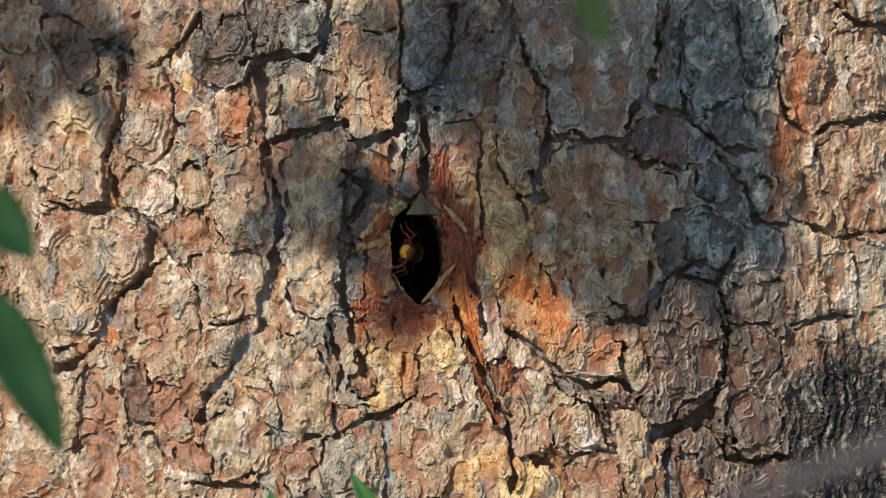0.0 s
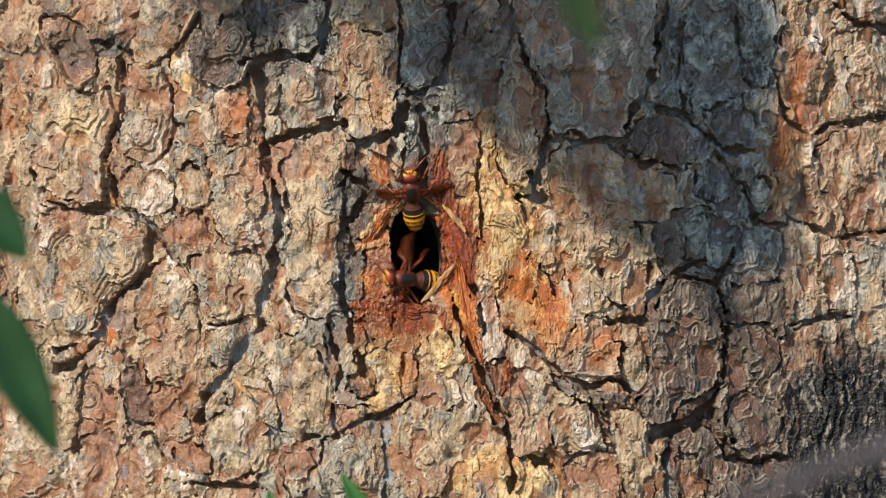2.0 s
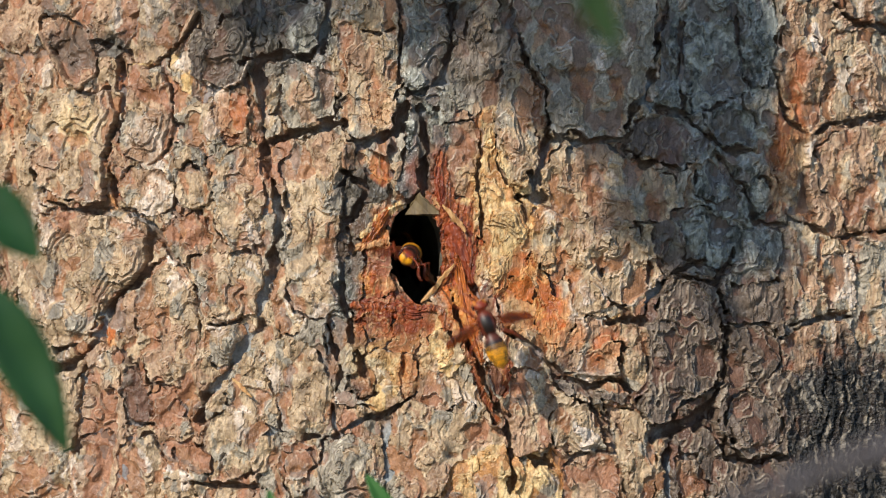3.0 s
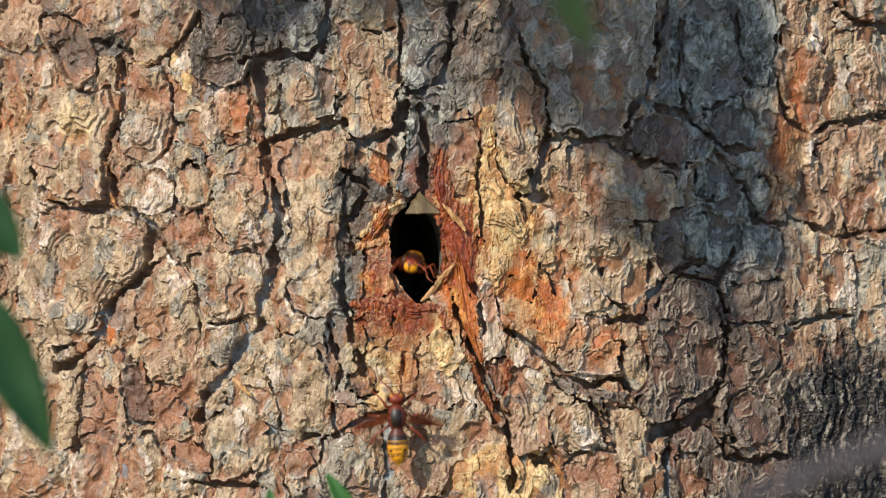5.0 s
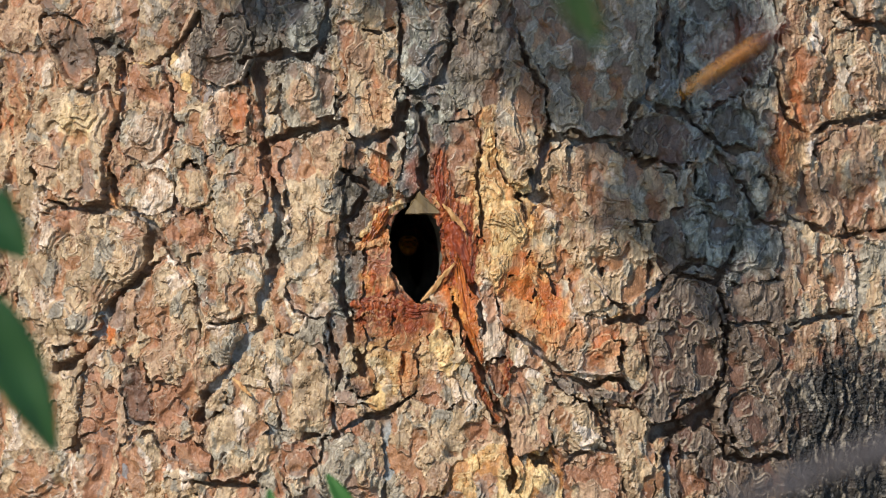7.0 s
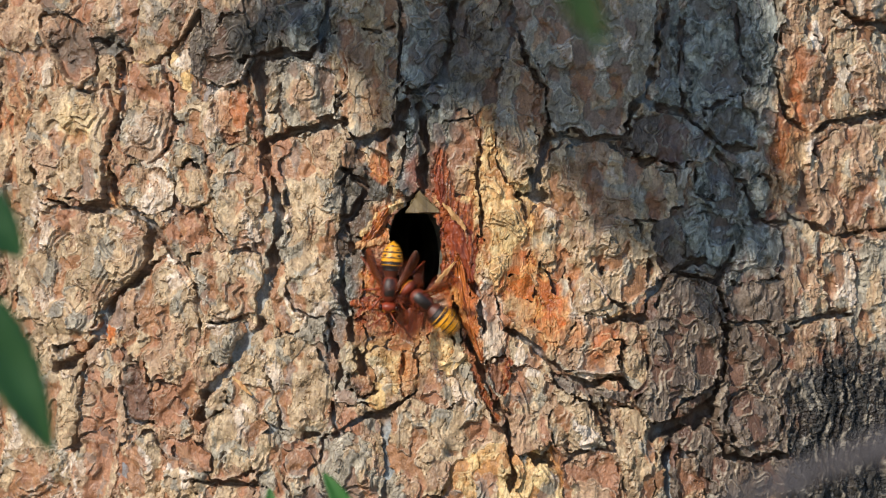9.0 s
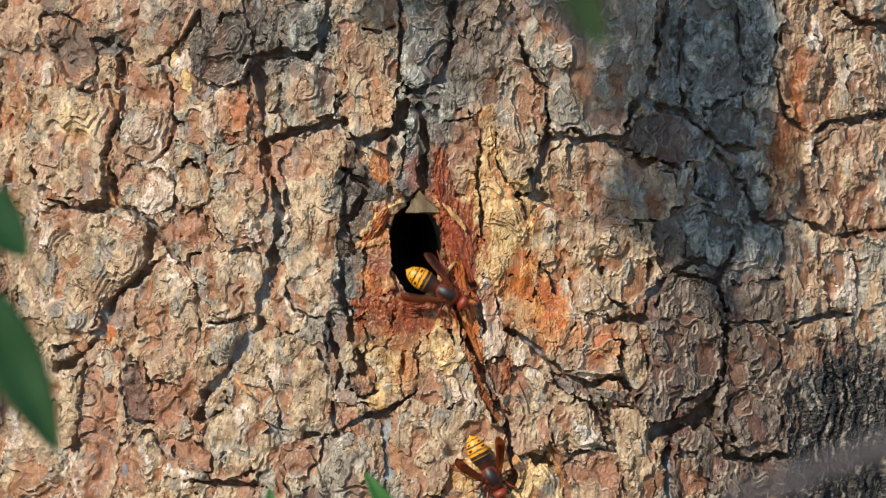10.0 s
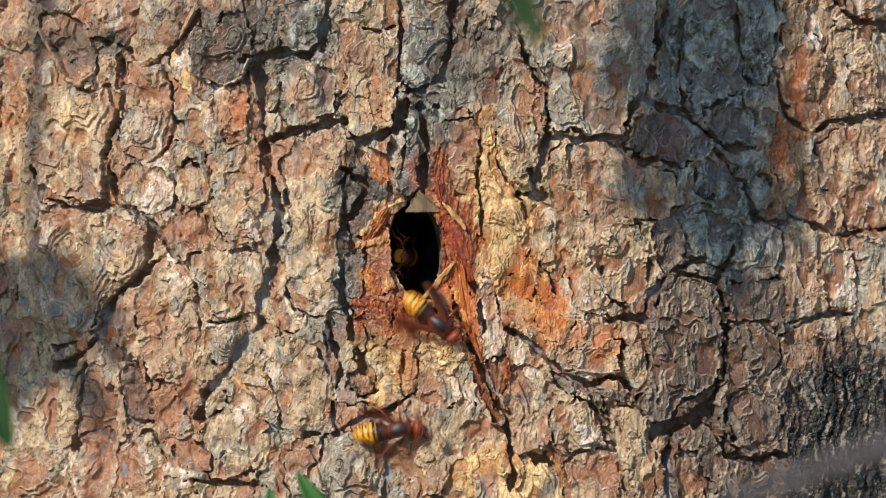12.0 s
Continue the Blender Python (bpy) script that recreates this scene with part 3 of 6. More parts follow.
scale("ochre", 0.9, 0.3, (-4.3, -27.2), (1.1, -25.3), (2.9, -30.8), (2, -36.1), (-0.7, -35.2), (-3.4, -31.7))
scale("dark", 0.3, 0.4, (-31, 1.7), (-26, 3.5), (-25.1, -7.4), (-26, -18.2), (-28.7, -21.8), (-31.7, -14.6))
scale("dark", 0.2, 0.3, (-29.2, -23.6), (-25.1, -21.8), (-24.2, -29), (-26, -36.2), (-28.7, -34.4))
scale("pink", 1.2, 0.3, (114, -5.6), (121.9, -2), (123.9, -14.7), (121.9, -22), (115, -22))
scale("white", 1.0, 0.3, (124.9, -2), (135.9, -1.1), (137, -18.4), (127.9, -20.2), (124.9, -11.1))

# stains and other layers; in places shade put into the tone
zone(13.6, -5.2, 27, 30.6, 0, "ochre", 0.32)
zone(-15.1, -32.2, 19.8, 12.6, 0, "ochre", 0.5)
zone(20.8, -14.2, 19.8, 16.2, 20, "orange", 0.42)
zone(-16.9, -26.8, 12.6, 7.2, 0, "rust", 0.5)
zone(18.7, 11.9, 10.4, 19.8, 5, "ochre", 0.9)
zone(4.3, 4.7, 8.6, 11.9, 10, "rust", 1.0)
zone(5.6, -14.2, 6.5, 16.2, 14, "resin", 0.95)
zone(-20.3, 1, 6.5, 12.6, 0, "rust", 0.7)
zone(-15.1, -21.4, 12.6, 6.1, 0, "rust", 0.9)
zone(32.5, -19.6, 9.4, 7.9, 0, "resin", 0.62)
zone(52.5, -31.4, 6.1, 5.4, 0, "orange", 0.6)
zone(23.5, -8.8, 3.6, 10.1, -32, "resin", 0.8)
zone(34.4, -18.7, 6.1, 10.4, 0, "resin", 0.75)
zone(38.9, -26.8, 7.9, 6.5, 0, "orange", 0.8)
zone(-18.7, -18.7, 10.4, 8.6, 10, "rust", 0.9)
zone(-25, -10.6, 4, 3.6, 0, "resin", 0.9)
zone(-24.1, 5.6, 6.1, 7.9, 40, "resin", 0.7)
zone(-9.7, -39.4, 4.3, 8.3, 0, "orange", 0.8)
zone(-20.1, 25.4, 2.9, 5.4, 20, "resin", 0.8)
zone(-1.6, 21.8, 2.5, 7.9, 0, "rust", 0.9)
zone(-26.4, 18.2, 5, 9.4, 0, "dark", 0.8)
zone(-30.9, -10.6, 3.2, 16.2, 0, "slate", 0.7)
zone(113.6, 31.1, 4, 19.8, -6, "orange", 0.55)
zone(-22.3, 44.3, 6.1, 7.2, 0, "orange", 0.5)
zone(-67.8, 45.3, 4.3, 7.2, 0, "orange", 0.5)
zone(123.4, -36.3, 10.8, 6.1, 0, "rust", 0.35)
zone(-142.2, 44.1, 3.6, 14.4, 0, "orange", 0.5)
zone(16.3, 11, 9, 14.4, 8, "ochre", 0.7)
zone(132, -56, 20, 27, 0, "char", 1.0)
zone(111.7, -36.2, 4.3, 36, 0, "umber", 0.6)
# browner bark here, deepened further to hold the half-shade in its colour
zone(94.3, -65.1, 16.2, 14.4, 0, "umber", 0.75)
zone(101, -36.1, 10.8, 16.2, 0, "umber", 0.6)
zone(-88.3, 71.7, 19.8, 9, 0, "umber", 0.45)
zone(-4.3, 50.5, 8.3, 27, 6, "slate", 0.8)
zone(-29, 8, 4.6, 24, 0, "dark", 0.9)
zone(-33.1, -21.4, 3.2, 16.2, -6, "slate", 0.6)
zone(94.3, 2, 19.8, 12.6, 0, "slate", 0.7)
zone(88.7, 59.9, 12.6, 19.8, 0, "dark", 0.5)
zone(-121.5, 64.5, 7.5, 8.5, 20, "dark", 0.85)
zone(-69.6, 66.1, 9.9, 11.7, 0, "umber", 0.75)
# the same hollow: its shade is painted in as a dark tone
zone(-110.3, 66.5, 7.2, 4.3, 0, "dark", 0.8)
zone(-4.3, 23.6, 7.2, 10.8, 0, "rust", 0.6)
zone(-53.1, 66.9, 17.1, 13.5, 0, "dark", 0.85)
zone(-99.7, 2, 3.6, 10.8, 0, "pink", 0.5)
zone(-95.5, 37, 6, 6, 0, "white", 0.9)
zone(-93, 19, 5, 6, 0, "white", 0.9)
zone(5, 66, 9, 18, 0, "dark", 0.9)
zone(16, 60, 9, 20, 0, "umber", 0.6)
zone(15, -21, 4, 14, 8, "white", 0.85)
zone(-41, 70, 9, 12, 0, "slate", 0.6)
zone(-72, 62, 9, 9, 0, "dark", 0.6)
zone(-8, 54, 5, 20, 4, "slate", 0.7)
zone(88, 52, 18, 27, 0, "slate", 0.8)
zone(92, 12, 16, 16, 0, "slate", 0.8)
zone(112, 38, 5, 28, -8, "orange", 0.5)
zone(-120, 40, 7, 6, 0, "ochre", 0.6)

# the deeper cracks
furrow(3.6, 5, (-58.2, 59.7), (-57.6, 34.5), (-53.1, 20), (-52.7, 7.4), (-55.8, -7), (-59.5, -23.3), (-63.1, -30.5), (-67.4, -38.6), (-77, -46.8), (-79.3, -55))
furrow(2.2, 4, (-130, 14.8), (-119.1, 13.3), (-108.9, 13.3))
furrow(3.1, 5, (-96.3, 7.4), (-95.5, -7.1), (-105.5, -12.9), (-110.3, -21.6), (-113.2, -29.8), (-121.1, -36.2), (-128, -37.2))
furrow(2, 4, (-116.1, -38), (-120.1, -50.8), (-121.1, -65.4))
furrow(2, 4, (-105.1, 60.1), (-104.5, 47.4), (-108.4, 34.7), (-109.3, 25.6), (-106.4, 13.8), (-94.9, 7.8), (-88.3, -1.6), (-84.1, -4.5))
furrow(3.2, 5, (-65, 60.7), (-53.1, 61.5), (-42.5, 62.3))
furrow(3.1, 5, (-55.3, 35.4), (-45.8, 38.4), (-33.1, 40.2))
furrow(2.2, 4, (-36.3, 83), (-38.1, 72.2), (-38.5, 62.9))
furrow(0.7, 2, (-25.9, 70), (-18.7, 69.5), (-14.2, 71.2))
furrow(3.6, 4, (3.8, 75.7), (0.2, 54.1), (-11.1, 48.8), (-15.1, 37.1), (-25.9, 32.9))
furrow(3.6, 5, (-7.9, 44.3), (-5.2, 32.6), (-6.5, 19.1))
furrow(1.4, 4, (23, 70.4), (25.3, 62.3), (31.6, 52.4), (33.4, 37.1), (31.3, 25.4), (31.6, 17.3), (24.4, 16.4))
furrow(1.8, 4, (33.4, 35.5), (46.1, 34.8), (58, 35.4), (59.3, 43.5), (64.8, 48.9))
furrow(1.4, 4, (58, 32.3), (64.4, 27.3), (69.6, 29.1))
furrow(2.2, 4, (71.8, 72.5), (67.8, 59.8), (65.4, 48), (76.5, 42.7), (84.9, 36.4), (92.5, 32.4), (101, 32.8))
furrow(2.2, 4, (121.1, 37), (129.4, 41.2), (139.5, 41.9), (151.9, 44.2))
furrow(2.2, 4, (128.4, 79.5), (137.5, 72.4), (151.9, 70.8))
furrow(2.5, 4, (-32.2, 25.4), (-24.1, 20), (-30.9, 9.2), (-29.5, 0.2), (-33.1, -14.2), (-25.9, -37.6))
furrow(2, 4, (-44, -59.6), (-33.1, -58.3), (-23.2, -53.5), (-7.9, -46.6))
furrow(2.2, 3, (-19.6, -54.7), (-17.8, -68.2), (-18.7, -82.6))
furrow(1.7, 4, (2.9, -15.1), (5.6, -25), (11.9, -37.6), (15.1, -45.7), (20, -52.9), (21.4, -62.8), (22.3, -80.9))
furrow(2.3, 5, (26.6, -67.3), (35.3, -68.6))
furrow(1.9, 5, (20, -26.8), (29, -30.4), (36.3, -38), (40.8, -40.7), (48.1, -43.3), (55.4, -41.3), (60, -45.3))
furrow(2.2, 4, (53.4, -23.3), (64.4, -22.4), (66.6, -14.3), (75.5, -6.7), (84, -3.8))
furrow(1.8, 5, (67.2, -58), (76.5, -54.4), (87.2, -50.2), (90.9, -37.9), (92.8, -21.6), (88.7, -13.4))
furrow(2.3, 4, (73.7, -57.7), (72.2, -70.3), (71.8, -82.9))
furrow(2.2, 4, (87.2, -55.9), (91.5, -67.2), (102, -68.1), (112.6, -67.5))
furrow(1.1, 3, (115.9, -24.9), (125.4, -23.2), (135.5, -21.7))
furrow(1.6, 3, (113.6, 9.3), (129.4, 3.5), (151.9, 7.5))
furrow(1.4, 3, (108.7, 56.5), (112.6, 41.1), (119.9, 36.6))
furrow(1.6, 4, (-102, -36.1), (-98.2, -39.4))
furrow(1.4, 4, (-102.6, -56.5), (-93.6, -56.4))
furrow(1.1, 3, (-77, -23.7), (-65, -22.9))
furrow(1.6, 4, (90.6, 29.2), (98.2, 19.2), (102, 9.3), (112.6, 7.1))
furrow(2, 4, (94.3, 0.2), (87.7, -11.6), (76.5, -8))
furrow(1.6, 4, (-37.6, -23.2), (-33.4, -37.6), (-34.9, -56.5))
furrow(1.4, 3, (-78.9, 76.1), (-87.3, 63.6), (-94, 59.1))
furrow(1.4, 3, (-15.1, 82.9), (-12.9, 68.5), (-14, 52.4))
furrow(1.3, 3, (48, -44.9), (46.5, -50.3), (55.3, -64.7))
furrow(1.8, 4, (-78.9, -79.4), (-82.6, -74), (-69.6, -76), (-56.7, -75.6))

furrow(4.7, 3, (-7.9, 19.1), (-7.5, 14.6))
furrow(12.6, 3, (-7, 13.1), (-6.5, 9.5))
furrow(1.1, 3, (6.8, 0.2), (9.7, -10.6), (13.3, -26.8))
furrow(1.1, 3, (11.5, 34.4), (11.8, 20), (11.5, 7.4))
furrow(1.6, 4, (-29.5, -44.8), (-25.9, -46.6), (-21.4, -44.8))

furrow(6.1, 5, (68.1, -59.1), (78.3, -55.9), (88.3, -52))
furrow(4, 5, (27.7, -67.3), (33.8, -67.9))
furrow(2.9, 4, (-128, 14), (-110.3, 12.9))
furrow(4, 5, (-54.9, 61.9), (-43, 62))
furrow(4.3, 5, (-42.1, 38.9), (-32.2, 40.7))
furrow(3.2, 5, (25.3, 17.3), (31.3, 16.4))
furrow(3.1, 4, (92.8, -58.5), (93.4, -61.1))
furrow(2.5, 4, (-112.2, 67.1), (-102.6, 64.1))

furrow(1.9, 5, (93.3, -57.8), (93.3, -59.3))
furrow(2.6, 5, (29.2, 24.5), (29.9, 16.4))
furrow(5, 5, (-58.8, 59.4), (-57.6, 50.7))
furrow(1.3, 4, (114, -23.1), (121.9, -22.8), (135.9, -21))
furrow(0.9, 3, (50.3, -47.6), (51, -55.7), (52.9, -63))

# mould in the cracks
mould(-114, -24.4, 4, 8.1)
mould(-65.2, -31.4, 5.4, 8.1)
mould(-72.6, -42.3, 7.2, 4.5)
mould(-119.5, -47.2, 2.5, 10.8)
mould(-56.5, -59.4, 2.9, 4.5)
mould(-31.4, -54.8, 5.4, 3.6)
mould(68.4, -18.8, 4, 9)
mould(62.8, -42.3, 2.7, 3.6)
mould(-40.5, 72.3, 3.6, 7.2)
mould(-55.1, 11, 2.5, 7.2)
mould(-58.8, -12.5, 2.5, 9)
mould(66.5, 47.2, 2.5, 7.2)
mould(110.1, -32.6, 2.2, 10.8)
mould(41.7, 32.3, 4.5, 2.5)
mould(-16.9, -64.6, 2.5, 10.8)
mould(73.9, -74, 1.8, 7.2)
mould(-104.9, -65.2, 1.8, 9)

# torn patches and bosses
hollow(-122, 65, 6.1, 8.3, 0.9)
hollow(95.7, -49.5, 2.8, 2.8, 0.7)
hollow(50.5, -69, 3.4, 3.8, 0.7)
hollow(74, 35, 4.5, 4, 0.6)
hollow(-130, 46.7, 2.2, 2.9)
hollow(-121.1, -4.4, 4, 2.5)
hollow(-75.2, 8.3, 1.6, 4.3)
hollow(-64.6, 2, 2.3, 4.3)
hollow(-82.6, 6, 5, 5.8)
hollow(-67.8, -13.4, 3.6, 5.4)
hollow(-77, -17.9, 2, 3.1)
hollow(-90.6, -49.6, 5.4, 7.6)
hollow(-100.6, -45.2, 4, 8.6)
hollow(-106.8, -20.7, 2.5, 8.3)
hollow(-65.9, 45.3, 2.7, 6.8)
hollow(-104.9, 22.3, 4, 2.9)
hollow(-111.7, -55.3, 4.7, 9.7)
hollow(-87.3, -65, 6.5, 4)
hollow(-111.3, -71.6, 5.8, 7.2)
hollow(-123, 55.8, 4, 4.7)
hollow(-84.1, 71.7, 2.2, 3.2)
hollow(-25.5, -40.9, 3.1, 2.9)
hollow(-47.6, -67.4, 4.7, 5)
hollow(25.3, -13.3, 3.6, 3.2)
hollow(51.6, -3.4, 4.7, 3.6)
hollow(28, 48.8, 3.2, 6.5)
hollow(4.7, 32.6, 4, 6.5)
hollow(49.8, -35.9, 4.7, 3.2)
hollow(72.8, 30, 4, 2.9)
hollow(92.5, 40, 3.6, 4)
hollow(100.5, -55.2, 3.6, 5.8)
hollow(96.3, -38.8, 2.5, 4)
hollow(50.7, -70.1, 4, 3.6)
hollow(115.6, 51.1, 3.6, 4.7)
hollow(119.5, 63, 4.3, 3.6)
hollow(138.5, 47.7, 2.9, 3.6)
hollow(76.5, -23.3, 3.2, 4)
hollow(10.9, -57.8, 3.2, 2.9)
hollow(-7.9, -24.1, 4, 3.2)
hollow(55.3, 56.1, 4.7, 5.4)
hollow(38.9, 68.6, 4, 4.3)
hollow(-137.1, -25.4, 2.9, 2.5)
hollow(-135, -72.9, 4.7, 4)
hollow(84, -36, 3.2, 4.7)
hollow(-95.5, 39.2, 5, 6.1, -0.4)
hollow(-90.2, 20.1, 5, 5, -0.4)
hollow(-100.6, -34.7, 2.2, 2.9, -0.4)
hollow(144.6, 53.3, 2.5, 5.4, -0.4)
hollow(-25.9, -30.4, 2.9, 5.4, -0.4)
hollow(-43, -5.2, 3.6, 7.2, -0.4)

# torn, resinous wood round the nest hole
ridge(13, -0.6, "rust", (3.9, 10.1), (5.6, 1.1), (3.9, -6.1))
ridge(4.7, 0.3, "rust", (-0.4, 29), (0.7, 20), (2.9, 12.4))
ridge(4, -1.2, "dark", (-8.8, 47), (-6.1, 34.4), (-5.7, 21.8))
ridge(2.9, 0.6, "orange", (-28.6, 0.2), (-23.2, 1.6), (-16.9, 2.9))
ridge(2.5, 0.6, "ochre", (-25.9, 4.7), (-20.5, 10.1), (-13.6, 14.2))
ridge(2.9, 0.5, "rust", (-28.6, -17.8), (-20.5, -18.7), (-12.4, -19.6))
ridge(3.2, 0.3, "rust", (-7, -18.7), (-1.6, -19.2), (1.1, -25))

# pale curled rims of torn scales
ridge(2, 2.8, "pink", (-132.5, 69.6), (-128.1, 62.3), (-123.7, 54.4), (-119.5, 51.6), (-114.4, 55.2))
ridge(1.3, 2.8, "white", (-61.5, 62.2), (-64.7, 54), (-69.8, 52.1))
ridge(1.9, 2.2, "pink", (-80.1, 76.2), (-84.4, 69), (-85.9, 62.9))
ridge(1.4, 3.4, "grey", (26.7, 63.2), (32.1, 53.9), (31.4, 43.4))
ridge(1, 3, "white", (43, -39.1), (48.1, -40), (56, -39.7))
ridge(1.6, 2.4, "tan", (-77.3, 25.2), (-74.7, 18.8), (-75.8, 15), (-80.1, 13.6))

# smaller scales fill what is left
filler = random.Random(7)
FRONT_S, FRONT_Z = 156.0, 90.0
for k in range(3000):
    s, z = filler.uniform(-FRONT_S, FRONT_S), filler.uniform(-FRONT_Z, FRONT_Z)
    far = min(max(abs(s - p[0]) / (p[2] + 4.5), abs(z - p[1]) / (p[3] + 5.5)) for p in plates)
    if far > 0.95:
        tone = filler.choice(("tan", "tan", "pink", "grey"))
        if s > 20 and z < 90 and filler.random() < 0.4:
            tone = "grey"
        plate(s, z, filler.uniform(4, 7), filler.uniform(5, 11), filler.uniform(-15, 15), tone, filler.uniform(0.2, 0.9))

for tone, rise, moat, outline in outlined:
    lo, hi = np.min(outline, axis=0), np.max(outline, axis=0)
    plates.append((*(lo + hi) / 2, *(hi - lo) / 2, 0.0, tone, rise))
ROUNDED = len(plates) - len(outlined)
PL = np.array([p[:7] for p in plates])
PALETTE = np.array([TONES[n] for n in NAMES])
HOLE = (-8.8, -1.6)
HOLE_W, HOLE_H = 7.9, 15.8


def in_hole(s, z, grow=0.0):
    """Below 1 inside the nest hole: an upright pointed oval."""
    v = np.abs(z - HOLE[1]) / (HOLE_H + grow)
    v = np.minimum(np.where(z > HOLE[1], v ** 5, v ** 2.3), 0.999)
    ragged = 1 + 0.16 * fbm(s / 1.6, z / 1.6, 91, 2)
    return ragged * np.abs(s - HOLE[0] + 0.05 * (z - HOLE[1])) / ((HOLE_W + grow) * (1 - v))


def width_from(x, y, way):
    """How far places are from a way through points."""
    best = np.full(x.shape, 99.0)
    for (ax, ay), (bx, by) in zip(way, way[1:]):
        t = np.clip(((x - ax) * (bx - ax) + (y - ay) * (by - ay)) / ((bx - ax) ** 2 + (by - ay) ** 2), 0, 1)
        best = np.minimum(best, np.hypot(x - ax - t * (bx - ax), y - ay - t * (by - ay)))
    return best


def inside_by(x, y, outline):
    """How far places lie inside an outline (negative outside)."""
    far = width_from(x, y, outline + outline[:1])
    inside = np.zeros(x.shape, dtype=bool)
    for (ax, ay), (bx, by) in zip(outline, outline[1:] + outline[:1]):
        inside ^= ((ay > y) != (by > y)) & (x < (bx - ax) * (y - ay) / (by - ay + 1e-9) + ax)
    return np.where(inside, far, -far)


def slope(q, cols, step):
    """How steeply a field changes from place to place, per mm."""
    gy, gx = np.gradient(q.reshape(-1, cols), step)
    return np.maximum(np.hypot(gx, gy).ravel(), 0.03)


def chance(ids, k):
    """A number from 0 to 1 for each id."""
    h = (ids * 2654435761 + k * 40503 * 7919) & 0xFFFFFFFF
    h = ((h ^ (h >> 15)) * 2246822519) & 0xFFFFFFFF
    h = ((h ^ (h >> 13)) * 3266489917) & 0xFFFFFFFF
    return ((h ^ (h >> 16)) & 0xFFFF) / 65536.0


def flakes(x, y, seed):
    """Irregular cells: an id for each place, how near its border is, and the way from the cell's middle."""
    xi, yi = np.floor(x).astype(np.int64), np.floor(y).astype(np.int64)
    d1, d2 = np.full(x.shape, 9e9), np.full(x.shape, 9e9)
    best, bx, by = np.zeros(x.shape, dtype=np.int64), np.zeros(x.shape), np.zeros(x.shape)
    for i in (-1, 0, 1):
        for j in (-1, 0, 1):
            ids = ((xi + i) * 73856093 ^ (yi + j) * 19349663 ^ seed * 83492791) & 0x7FFFFFFF
            dx, dy = x - (xi + i + chance(ids, 11)), y - (yi + j + chance(ids, 12))
            d = np.hypot(dx, dy)
            closer = d < d1
            d2 = np.where(closer, d1, np.minimum(d2, d))
            d1 = np.where(closer, d, d1)
            best, bx, by = np.where(closer, ids, best), np.where(closer, dx, bx), np.where(closer, dy, by)
    return best, d2 - d1, bx, by


def mouldy(s, z):
    """From 0 to 1: how much grey-blue mould lies in a crack."""
    much = 0.6 * smooth(0.12, 0.35, fbm(s / 9, z / 20, 61, 3))
    for ms, mz, w, h in moulds:
        much = np.maximum(much, smooth(1.25, 0.75, np.hypot((s - ms) / w, (z - mz) / h) + 0.4 * fbm(s / 3, z / 4, 67, 2)))
    return much


WETNESS = {"dark": 0.7, "char": 1.0, "slate": 0.5, "resin": 0.75, "rust": 0.75, "umber": 0.85}
WET = np.array([WETNESS.get(n, 1.0) for n in NAMES])


